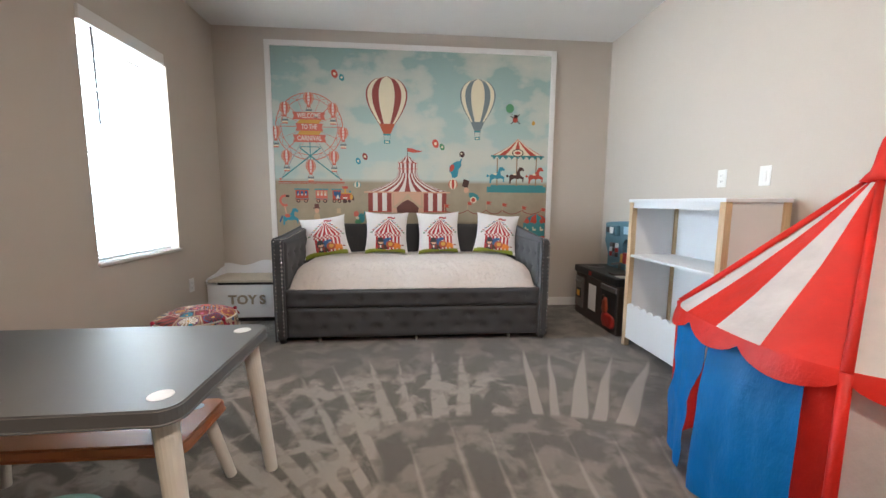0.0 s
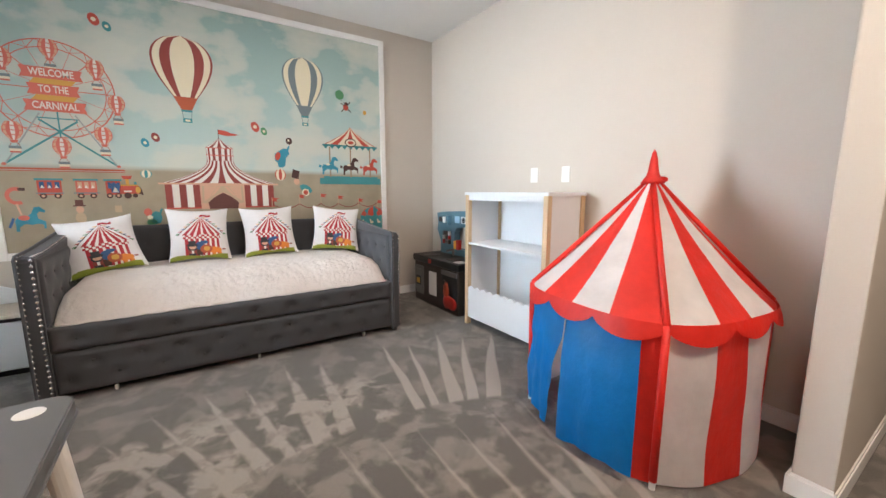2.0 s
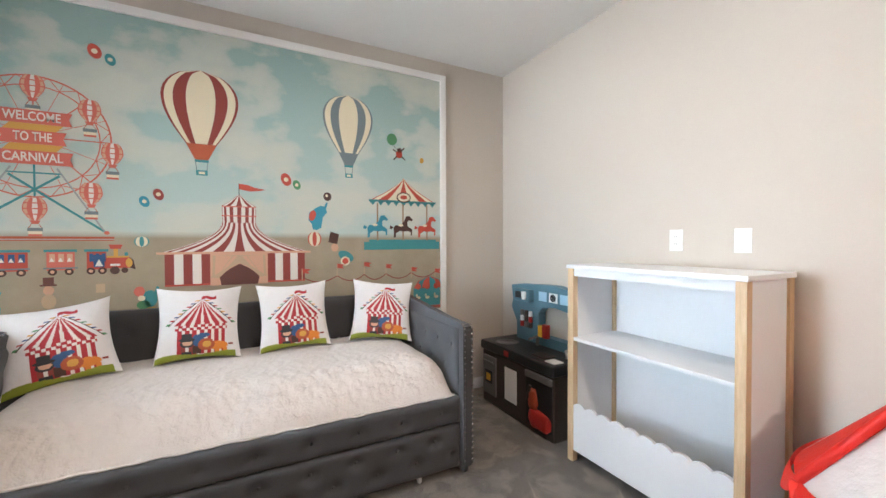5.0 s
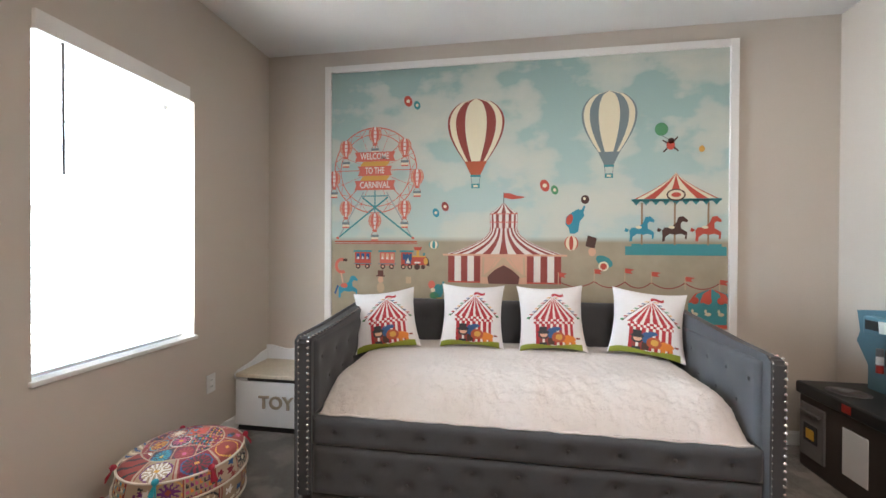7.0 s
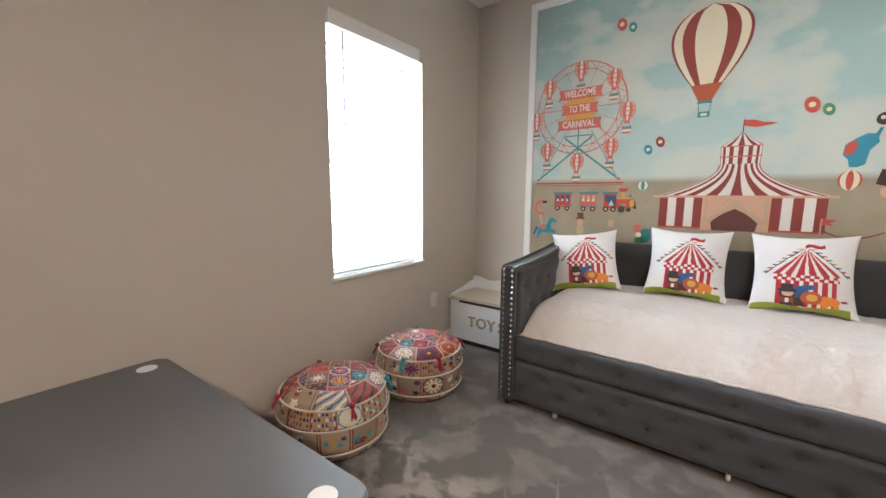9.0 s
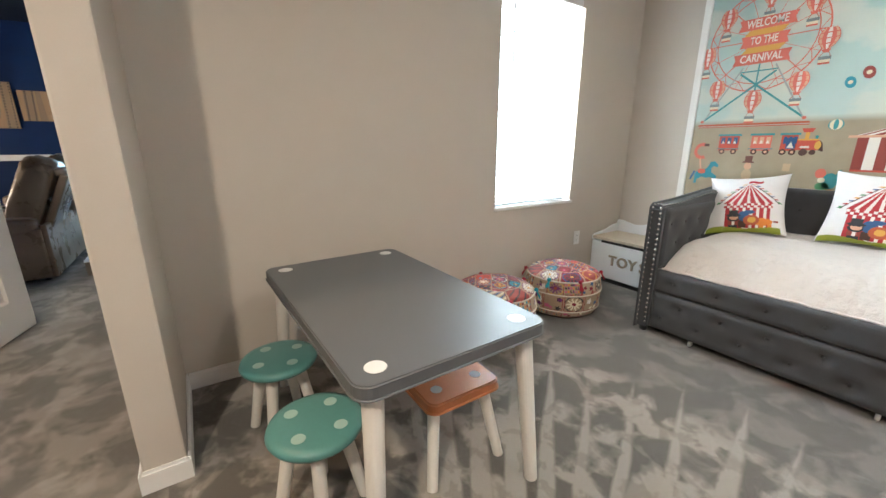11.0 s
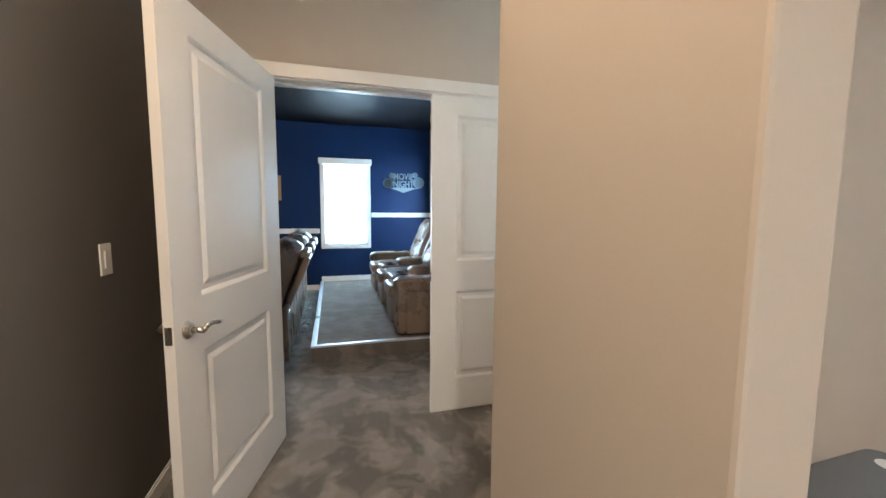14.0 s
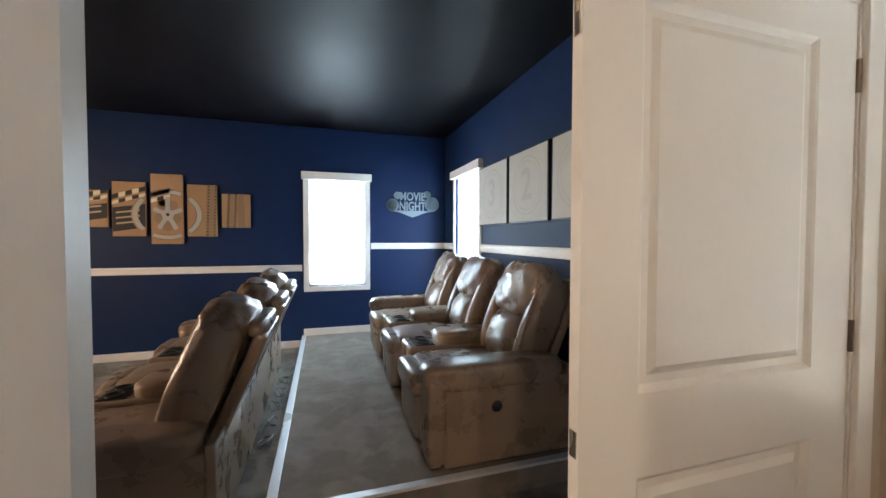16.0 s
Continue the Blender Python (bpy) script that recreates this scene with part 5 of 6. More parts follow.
def motif(cu, cv, key):
    """The stitched motif of one patch: cu, cv from -1 to 1 over the patch, key picks cloth and pattern."""
    r = random.Random(key)
    cloth = r.choice(["linen", "wine", "maroon", "wine", "dark", "maroon", "red", "ecru", "dark"])
    one, two, three = r.sample(["white", "maroon", "pink", "cream", "aqua", "wine", "gold", "dark", "plum", "dark", "navy"], 3)
    kind = r.randrange(6)
    if key >= 500:  # the plainer bands round the side
        cloth, kind = r.choice(["linen", "ecru", "linen", "linen", "cream"]), r.choice([0, 1, 5, 5, 5])
    if max(abs(cu), abs(cv)) > 0.90:
        return "linen" if max(abs(cu), abs(cv)) > 0.955 else "maroon"
    d = math.hypot(cu, cv)
    ang = math.atan2(cv, cu)
    if kind == 0:  # flower
        if d < 0.2:
            return three
        if d < 0.55 + 0.25 * math.cos(ang * 10):
            return two
        return one if 0.86 < d < 0.97 else cloth
    if kind == 1:  # rows of triangles
        row = (cv + 1) * 2 % 1
        if abs((cu + 1) * 3.5 % 1 - 0.5) < 0.5 * (1 - row) - 0.06:
            return (one, two, three, "orange")[int((cu + 1) * 3.5 + 2 * int((cv + 1) * 2)) % 4]
        return cloth
    if kind == 2:  # stripes
        return (cloth, one, cloth, two)[int((cu + cv + 2) * 4.5) % 4]
    if kind == 3:  # sun wheel
        if d < 0.16:
            return "gold"
        if d < 0.75:
            return one if int((ang + 4) * 4.5) % 2 else cloth
        return two if d < 0.84 else cloth
    if kind == 4:  # diamonds
        q = (abs(cu) * 2.2 % 1 + abs(cv) * 2.2 % 1)
        return one if q < 0.42 else two if q > 1.5 else three if 0.9 < q < 1.05 else cloth
    for k in range(5):  # scattered sprigs
        pu, pv, pr = r.uniform(-0.7, 0.7), r.uniform(-0.7, 0.7), r.uniform(0.12, 0.27)
        if math.hypot(cu - pu, cv - pv) < pr * (1 + 0.3 * math.cos(5 * math.atan2(cv - pv, cu - pu))):
            return (one, two, three)[k % 3]
    return cloth


def patchwork(x, y, t, z, on_top):
    """Cloth colour on the pouf: bands of patches round the side, a cross of patches over the top."""
    if on_top:
        d = math.hypot(x, y)
        if d > 0.165:
            n = 9
            f = t / (2 * math.pi) * n
            return motif((f % 1) * 2 - 1, (d - 0.165) / 0.095 * 2 - 1, 100 + int(f))
        u, v = (x + 0.18) / 0.088, (y + 0.18) / 0.10
        u += 0.5 * (int(v) % 2)
        return motif((u % 1) * 2 - 1, (v % 1) * 2 - 1, 300 + int(u) * 7 + int(v) * 31)
    band = 0 if z < 0.066 else 1 if z < 0.185 else 2
    n = (15, 12, 14)[band]
    f = t / (2 * math.pi) * n + band * 0.4
    lo, hi = ((0.0, 0.066), (0.066, 0.185), (0.185, 0.28))[band]
    return motif((f % 1) * 2 - 1, (z - lo) / (hi - lo) * 2 - 1, 500 + 40 * band + int(f))


def pouf():
    """A round patchwork pouf with piping and tassels."""
    p = thing("pouf", pose(0, 0, 0), "round embroidered patchwork pouf with tassels on the carpet", "pouf", "patchwork poufs")
    outline = [(0.0, 0.0), (0.20, 0.0), (0.245, 0.03), (0.262, 0.09), (0.268, 0.15), (0.266, 0.21), (0.252, 0.272), (0.235, 0.293), (0.18, 0.318), (0.10, 0.335), (0.0, 0.342)]
    prof = []
    for (r0, z0), (r1, z1) in zip(outline, outline[1:]):
        steps = 2 if z1 == 0.0 else max(1, int(math.hypot(r1 - r0, z1 - z0) / 0.0055))
        prof += [(r0 + (r1 - r0) * k / steps, z0 + (z1 - z0) * k / steps) for k in range(steps)]
    prof.append(outline[-1])
    seg = 288
    verts, faces, colour = [], [], []
    for r, z in prof:
        for k in range(seg):
            t = 2 * math.pi * k / seg
            q = max(r, 1e-4) * (1 + 0.012 * noise.noise(Vector((math.cos(t) * 2, math.sin(t) * 2, z * 9))))
            verts.append((q * math.cos(t), q * math.sin(t), z + 0.006 * noise.noise(Vector((q * math.cos(t) * 14, q * math.sin(t) * 14, z * 4))) * (z > 0.02)))
    for j in range(len(prof) - 1):
        for k in range(seg):
            n = (k + 1) % seg
            faces.append((j * seg + k, j * seg + n, (j + 1) * seg + n, (j + 1) * seg + k))
            r, z = (prof[j][0] + prof[j + 1][0]) / 2, (prof[j][1] + prof[j + 1][1]) / 2
            t = 2 * math.pi * (k + 0.5) / seg
            colour.append(PATCH.index(patchwork(r * math.cos(t), r * math.sin(t), t, z, z > 0.274)))
    me = bpy.data.meshes.new("cover")
    me.from_pydata(verts, [], faces)
    for k in PATCH:
        me.materials.append(INK[k])
    me.polygons.foreach_set("material_index", colour)
    me.polygons.foreach_set("use_smooth", [True] * len(me.polygons))
    ob = new("cover", me)
    ob.parent = p
    seg = 48
    for r, z in ((0.254, 0.274), (0.262, 0.066), (0.270, 0.185)):
        t = bmesh.new()
        for k in range(seg):
            q = [(r * math.cos(2 * math.pi * j / seg), r * math.sin(2 * math.pi * j / seg), z) for j in (k, k + 1)]
            rod(t, q[0], q[1], 0.0055, seg=6, caps=False)
        part("piping", t, PIPING, p, "cream piping")
    for k, (ang, mat) in enumerate(((20, TASSEL_RED), (110, TASSEL_RED), (200, TASSEL_RED), (265, TASSEL_TEAL), (310, TASSEL_RED))):
        c, s = math.cos(radians(ang)), math.sin(radians(ang))
        t = bmesh.new()
        cushion(t, (0.262 * c, 0.262 * s, 0.285), (0.014, 0.014, 0.014), 2, 3)
        for j in range(9):
            o = random.uniform(-0.014, 0.014)
            rod(t, (0.262 * c, 0.262 * s, 0.28), (0.288 * c - o * s, 0.288 * s + o * c, 0.235 + random.uniform(-0.008, 0.008)), 0.004, 0.003, 6)
        part("tassel", t, mat, p, "yarn tassel")
    return p


first_pouf = pouf()
first_pouf.matrix_basis = pose(-1.535, 2.86, 0, 0, 0, 25)
copy_thing(first_pouf, pose(-1.545, 2.215, 0, 0, 0, 140))


def rounded(w, d, r, n=6):
    pts = []
    for cx, cy, a0 in ((w / 2 - r, d / 2 - r, 0), (-w / 2 + r, d / 2 - r, 90), (-w / 2 + r, -d / 2 + r, 180), (w / 2 - r, -d / 2 + r, 270)):
        for k in range(n + 1):
            a = radians(a0 + 90 * k / n)
            pts.append((cx + r * math.cos(a), cy + r * math.sin(a)))
    return pts


def slab_top(w, d, r, z0, z1, soft=0.006):
    t = prism(bmesh.new(), rounded(w, d, r), z1 - z0, Matrix.Translation((0, 0, z0)))
    long = [e for e in t.edges if abs(e.verts[0].co.z - e.verts[1].co.z) < 1e-5]
    bmesh.ops.bevel(t, geom=long, offset=soft, segments=3, affect="EDGES")
    return t


def leg(p, q, r0=0.021, r1=0.027):
    t = rod(bmesh.new(), p, q, r0, r1, 20)
    return t


def dot(x, y, z, r, mat, parent):
    t = lathe(bmesh.new(), ((0.0, 0.0012), (r * 0.97, 0.0012), (r, 0.0)), 28, Matrix.Translation((x, y, z)))
    return part("dot", t, mat, parent)


table = thing("play_table", pose(-1.107, 1.250, 0, 0, 0, 1.2), "grey lacquered play table with white dots and white legs", "table")
tw, td = 1.103, 0.655
part("tabletop", slab_top(tw, td, 0.05, 0.572, 0.612, 0.0045), TABLE_GREY, table)
part("apron", one_box(-tw / 2 + 0.09, tw / 2 - 0.09, -td / 2 + 0.07, td / 2 - 0.07, 0.550, 0.572), TABLE_GREY, table)
for sx in (-1, 1):
    for sy in (-1, 1):
        part("leg", leg((sx * (tw / 2 - 0.010), sy * (td / 2 - 0.028), 0), (sx * (tw / 2 - 0.06), sy * (td / 2 - 0.06), 0.572), 0.023, 0.03), LEG_WHITE, table, "white turned leg", smooth=False)
        dot(sx * (tw / 2 - 0.075), sy * (td / 2 - 0.078), 0.612, 0.030, DOT_WHITE, table)


def stool():
    s = thing("stool", pose(0, 0, 0), "teal mushroom stool with pale dots and white legs", "stool", "mushroom stools")
    prof = ((0.0, 0.295), (0.125, 0.295), (0.142, 0.302), (0.148, 0.314), (0.142, 0.327), (0.12, 0.332), (0.0, 0.334))
    part("seat", lathe(bmesh.new(), prof, 40), TEAL_SEAT, s, smooth=True)
    for k in range(4):
        a = radians(45 + 90 * k)
        part("leg", leg((0.135 * math.cos(a), 0.135 * math.sin(a), 0), (0.075 * math.cos(a), 0.075 * math.sin(a), 0.30), 0.019, 0.022), LEG_WHITE, s, "white round leg")
        b = radians(90 * k + 12)
        dot(0.088 * math.cos(b), 0.088 * math.sin(b), 0.3335, 0.021, DOT_MINT, s)
    return s


near_stool = stool()
near_stool.matrix_basis = pose(-0.875, 0.905, 0, 0, 0, 30)
copy_thing(near_stool, pose(-1.335, 0.885, 0, 0, 0, 12))

bench = thing("bench", pose(-1.14, 1.385, 0), "orange play bench with white splayed legs under the table", "bench")
part("seat", slab_top(0.84, 0.30, 0.035, 0.295, 0.332), ORANGE_SEAT, bench)
for sx in (-1, 1):
    for sy in (-1, 1):
        part("leg", leg((sx * 0.42, sy * 0.15, 0), (sx * 0.36, sy * 0.105, 0.295), 0.019, 0.022), LEG_WHITE, bench, "white round leg")
        dot(sx * 0.345, sy * 0.085, 0.332, 0.021, DOT_WHITE, bench)

# ---- playroom: shelf ----
shelf = thing("bookshelf", pose(1.675, 1.945, 0), "white bookshelf with birch posts and a scalloped bin front", "bookshelf")
sd, sl, sh = 0.385, 0.895, 1.138
for x in (0.0, sd - 0.04):
    for y in (0.0, sl - 0.04):
        part("post", one_box(x, x + 0.04, y, y + 0.04, 0, sh - 0.022, bevel=0.003), BIRCH, shelf, "birch wood post")
part("top_board", one_box(-0.006, sd + 0.002, -0.006, sl + 0.006, sh - 0.022, sh, bevel=0.003), WHITE_LACQUER, shelf)
part("top_rail", one_box(0.008, 0.024, 0.04, sl - 0.04, sh - 0.065, sh - 0.022), WHITE_LACQUER, shelf)
part("back_board", one_box(sd - 0.016, sd - 0.006, 0.04, sl - 0.04, 0.08, sh - 0.022), WHITE_LACQUER, shelf)
for y in (0.012, sl - 0.026):
    part("side_panel", one_box(0.04, sd - 0.04, y, y + 0.014, 0.08, sh - 0.022), WHITE_LACQUER, shelf)
for z in (0.72, 0.085):
    part("shelf_board", one_box(0.006, sd - 0.016, 0.027, sl - 0.027, z - 0.018, z, bevel=0.002), WHITE_LACQUER, shelf)
scallop = [(0.04, 0.085), (sl - 0.04, 0.085)]
for k in range(10, 0, -1):
    u0, u1 = 0.04 + (sl - 0.08) * (k - 1) / 10, 0.04 + (sl - 0.08) * k / 10
    for j in range(9):
        t = j / 8
        scallop.append((u1 + (u0 - u1) * t, 0.328 + 0.018 * math.sin(math.pi * t) ** 0.8))
part("bin_front", prism(bmesh.new(), scallop, 0.014, Matrix.Translation((0.006, 0, 0)) @ EAST), WHITE_LACQUER, shelf, "white scalloped bin front")

# ---- playroom: toy kitchen ----
kitchen = thing("toy_kitchen", pose(1.69, 2.975, 0), "plastic toy kitchen with a blue hutch and black worktop", "toy kitchen")
kl, kd = 0.82, 0.375
part("base_cabinet", one_box(0.018, kd, 0.01, kl - 0.01, 0.0, 0.42, bevel=0.014), TOY_BROWN, kitchen)
part("worktop", one_box(0.0, kd, 0, kl, 0.42, 0.49, bevel=0.016, seg=3), BLACK, kitchen, "black moulded worktop")
basin = bmesh.new()
lathe(basin, ((0.0, 0.0), (0.06, 0.0), (0.085, 0.006), (0.09, 0.004)), 28, Matrix.Translation((0.12, 0.62, 0.491)))
part("burner", basin, TOY_GREY, kitchen, "grey round burner", smooth=True)
part("cooktop_pan", lathe(bmesh.new(), ((0.0, 0.0), (0.045, 0.0), (0.052, 0.045), (0.048, 0.045), (0.042, 0.005), (0.0, 0.005)), 24, Matrix.Translation((0.25, 0.08, 0.491))), NICKEL, kitchen, "silver toy pot", smooth=True)
tap = rod(bmesh.new(), (0.27, 0.45, 0.49), (0.27, 0.45, 0.56), 0.012)
rod(tap, (0.27, 0.45, 0.555), (0.19, 0.45, 0.545), 0.010)
part("tap", tap, TOY_GREY, kitchen)
part("bread_tray", one_box(0.06, 0.16, 0.14, 0.27, 0.491, 0.503, bevel=0.005), TOY_BROWN, kitchen, "brown toy food tray")
part("tray", one_box(0.04, 0.12, 0.03, 0.12, 0.491, 0.499, bevel=0.003), WHITE_PLASTIC, kitchen)
oven = part("oven_door", one_box(0.006, 0.02, 0.62, 0.79, 0.08, 0.38, bevel=0.008), TOY_GREY, kitchen, "grey oven door")
part("oven_window", one_box(0.002, 0.0065, 0.66, 0.755, 0.17, 0.27, bevel=0.002), BLACK, oven, "dark oven window")
part("oven_glow", one_box(0.0005, 0.0022, 0.68, 0.735, 0.19, 0.245), TOY_YELLOW, oven, "orange printed flame")
part("oven_handle", one_box(-0.008, 0.006, 0.64, 0.775, 0.325, 0.342, bevel=0.005), TOY_GREY, oven)
part("notice_paper", one_box(0.014, 0.0165, 0.375, 0.515, 0.11, 0.35), PAPER, kitchen, "white paper notice on the cabinet")
part("red_label", one_box(-0.003, 0.001, 0.45, 0.50, 0.435, 0.475), TOY_RED, kitchen)
# Thin black sheet paints the shade of an open bay; no recess is cut.
part("bay_shade", one_box(0.012, 0.019, 0.02, 0.27, 0.05, 0.40, bevel=0.003), BLACK, kitchen)
part("bay_lip", one_box(0.0, 0.02, 0.02, 0.27, 0.36, 0.405, bevel=0.006), TOY_GREY, kitchen, "grey moulded lip over the bay")
bin_ = cushion(bmesh.new(), (0.016, 0.13, 0.105), (0.03, 0.10, 0.06), 3.5, 6, wrinkle=0.15, seed=2)
part("toy_bin", bin_, TOY_RED, kitchen, "red toy bin", smooth=True)
part("toy_pouch", cushion(bmesh.new(), (0.012, 0.195, 0.215), (0.018, 0.045, 0.075), 2.4, 6, wrinkle=0.3, seed=5), TOY_RUST, kitchen, "orange-red toy pouch", smooth=True)
part("toy_handset", rod(bmesh.new(), (0.005, 0.245, 0.20), (0.005, 0.22, 0.31), 0.012, 0.010), TOY_BROWN, kitchen, "brown toy handle")
hut = bmesh.new()
# hutch as posts, sill and arch round an open window
H0 = Matrix.Translation((kd - 0.075, 0, 0)) @ EAST
prism(hut, [(0.02, 0.49), (0.13, 0.49), (0.13, 0.73), (0.17, 0.775), (0.17, 0.93), (0.03, 0.90), (0.02, 0.70)], 0.07, H0)
prism(hut, [(0.47, 0.49), (kl - 0.09, 0.49), (kl - 0.09, 0.62), (kl - 0.02, 0.74), (kl - 0.04, 0.80), (kl - 0.02, 0.915), (kl - 0.12, 0.93), (0.43, 0.945), (0.43, 0.775), (0.47, 0.73)], 0.07, H0)
prism(hut, [(0.13, 0.49), (0.47, 0.49), (0.47, 0.56), (0.13, 0.56)], 0.07, H0)
prism(hut, [(0.17, 0.775), (0.30, 0.79), (0.43, 0.775), (0.43, 0.945), (0.30, 0.95), (0.17, 0.93)], 0.07, H0)
part("hutch", hut, TOY_BLUE, kitchen, "slate-blue moulded hutch with a window")
for u0, mat, lab in ((0.16, MIRROR_BLUE, "pale blue panel"), (0.27, PAPER, "white clock panel"), (0.38, MIRROR_BLUE, "pale blue panel")):
    panel = part("hutch_panel", one_box(kd - 0.079, kd - 0.0752, u0, u0 + 0.085, 0.825, 0.895, bevel=0.0015), mat, kitchen, lab)
    if mat is PAPER:
        part("clock_ring", lathe(bmesh.new(), ((0.020, 0.0), (0.020, 0.002), (0.027, 0.002), (0.027, 0.0)), 24, Matrix.Translation((kd - 0.079, u0 + 0.0425, 0.86)) @ pose(0, 0, 0, 0, -90)), BLACK, panel)
part("microwave", one_box(kd - 0.13, kd - 0.076, 0.52, 0.70, 0.80, 0.90, bevel=0.012), TOY_BLUE, kitchen, "blue toy microwave")
part("microwave_slot", one_box(kd - 0.133, kd - 0.129, 0.60, 0.68, 0.83, 0.88), BLACK, kitchen)
part("white_cup", rod(bmesh.new(), (kd - 0.135, 0.57, 0.825), (kd - 0.135, 0.57, 0.885), 0.018, 0.022), WHITE_PLASTIC, kitchen)
for k in range(3):
    for j, mat in enumerate((TOY_RED, PAPER, TOY_YELLOW)):
        part("spice_jar", rod(bmesh.new(), (kd - 0.09, 0.545 + 0.05 * k, 0.60 + 0.045 * j), (kd - 0.09, 0.545 + 0.05 * k, 0.64 + 0.045 * j), 0.016, 0.015, 12), (TOY_BROWN, TOY_GREY, TOY_RED, TOY_BROWN, PAPER)[(2 * j + k) % 5], kitchen)
part("toy_carton", one_box(kd - 0.12, kd - 0.085, 0.335, 0.385, 0.562, 0.66, bevel=0.003), TOY_RED, kitchen, "red toy food carton")
part("toy_packet", one_box(kd - 0.115, kd - 0.09, 0.392, 0.435, 0.562, 0.645, bevel=0.003), TOY_YELLOW, kitchen, "yellow toy food packet")
part("phone_cradle", one_box(kd - 0.12, kd - 0.076, 0.03, 0.10, 0.50, 0.68, bevel=0.014), TOY_RED, kitchen, "dark red toy telephone")

# ---- playroom: circus tent ----
tent = thing("play_tent", pose(1.555, 1.222, 0), "red and white striped circus play tent with blue door curtains", "play tent")
RB, RE, ZE, ZK = 0.502, 0.492, 0.665, 1.20
APEX = Vector((0.118, 0.056, ZK))
FIRST = 218.0  # the corner pole beside the curtains


def rim_point(deg, r, z):
    """A point on the tent's soft four-cornered plan."""
    d = (deg - FIRST) % 90.0
    bulge = 1.0 + (0.02 + 0.035 * z / ZE) * math.cos(radians(4 * d))
    return Vector((r * bulge * math.cos(radians(deg)), r * bulge * math.sin(radians(deg)), z))


for k in range(16):
    d0 = FIRST - 22.5 * k
    mat = NYLON_RED if k % 2 == 0 else NYLON_WHITE
    # roof gore
    bm = bmesh.new()
    cols = []
    for i in range(5):
        d = d0 - 22.5 * i / 4
        line = []
        for j in range(9):
            t = j / 8
            p = rim_point(d, RE, ZE).lerp(APEX + Vector((0.02 * math.cos(radians(d)), 0.02 * math.sin(radians(d)), 0)), t)
            p.z -= 0.022 * math.sin(math.pi * t) * (1 + 0.5 * noise.noise(Vector((d * 0.08, t * 3, 0))))
            line.append(bm.verts.new(p))
        cols.append(line)
    for a, b in zip(cols, cols[1:]):
        for j in range(8):
            bm.faces.new((a[j], b[j], b[j + 1], a[j + 1]))
    part("roof_gore", bm, mat, tent, smooth=True)
    # wall gore; the curtained side is left open
    if k in (1, 2, 3):
        continue
    bm = bmesh.new()
    cols = []
    for i in range(7):
        d = d0 - (10.0 if k == 0 else 22.5) * i / 6
        line = []
        for j in range(11):
            t = j / 10
            r = RB + (RE - RB) * t + 0.012 * noise.noise(Vector((d * 0.05, t * 2.2, 7)))
            line.append(bm.verts.new(rim_point(d, r - 0.006, 0.012 + (ZE - 0.015) * t)))
        cols.append(line)
    for a, b in zip(cols, cols[1:]):
        for j in range(10):
            bm.faces.new((a[j], b[j], b[j + 1], a[j + 1]))
    part("wall_gore", bm, mat, tent, smooth=True)
for k in range(12):
    d0 = FIRST - 30 * k
    bm = bmesh.new()
    top, mid, bot = [], [], []
    for i in range(11):
        d = d0 - 30 * i / 10
        drop = 0.022 + 0.048 * math.sin(math.pi * i / 10) ** 0.7
        flare = 0.006 + 0.012 * math.sin(math.pi * i / 10)
        top.append(bm.verts.new(rim_point(d, RE + 0.006, ZE + 0.006)))
        mid.append(bm.verts.new(rim_point(d, RE + 0.010 + flare * 0.6, ZE - drop * 0.5)))
        bot.append(bm.verts.new(rim_point(d, RE + 0.010 + flare, ZE - drop)))
    for a, b in ((top, mid), (mid, bot)):
        for i in range(10):
            bm.faces.new((a[i], a[i + 1], b[i + 1], b[i]))
    part("scallop", bm, NYLON_RED, tent, "red scalloped eave flap", smooth=True)
for a0, a1, flare in ((FIRST - 8.5, FIRST - 49, 0.035), (FIRST - 48, FIRST - 88, 0.02)):
    bm = bmesh.new()
    cols = []
    for i in range(15):
        line = []
        for j in range(15):
            t = j / 14
            wide = 1 - 0.08 * (1 - t) if a0 > FIRST - 40 else 1 - 0.26 * (1 - t)
            d = a0 + (a1 - a0) * i / 14 * wide if a0 > FIRST - 40 else a1 + (a0 - a1) * (1 - i / 14) * wide
            r = RB * (1 - t) + RE * t - 0.012 + flare * math.sin(math.pi * min(1, (1 - t) * 0.75)) + 0.008 * math.sin(i * 1.1 + 2 * t) * (1 - t) ** 0.7 + 0.016 * noise.noise(Vector((i * 0.42, j * 0.34, a0)))
            line.append(bm.verts.new(rim_point(d, r, 0.055 * (1 - 0.4 * abs(i / 7 - 1)) * (1 - t) + (ZE - 0.01) * t)))
        cols.append(line)
    for a, b in zip(cols, cols[1:]):
        for j in range(14):
            bm.faces.new((a[j], b[j], b[j + 1], a[j + 1]))
    part("door_curtain", bm, NYLON_BLUE, tent, "blue nylon door curtain", smooth=True)
for k in range(4):
    d = FIRST - 90 * k
    bm = bmesh.new()
    foot, eave = rim_point(d, RB + 0.006, 0.0), rim_point(d, RE + 0.008, ZE)
    rod(bm, foot + Vector((0, 0, 0.035)), eave, 0.016, 0.014, 12)
    rod(bm, eave, APEX + Vector((0.02 * math.cos(radians(d)), 0.02 * math.sin(radians(d)), 0.0)), 0.013, 0.011, 12)
    part("pole_sleeve", bm, NYLON_RED, tent, "red nylon pole sleeve", smooth=True)
    part("pole_foot", rod(bmesh.new(), foot, foot + Vector((0, 0, 0.045)), 0.012, 0.012, 12), WHITE_PLASTIC, tent, "white plastic pole foot")
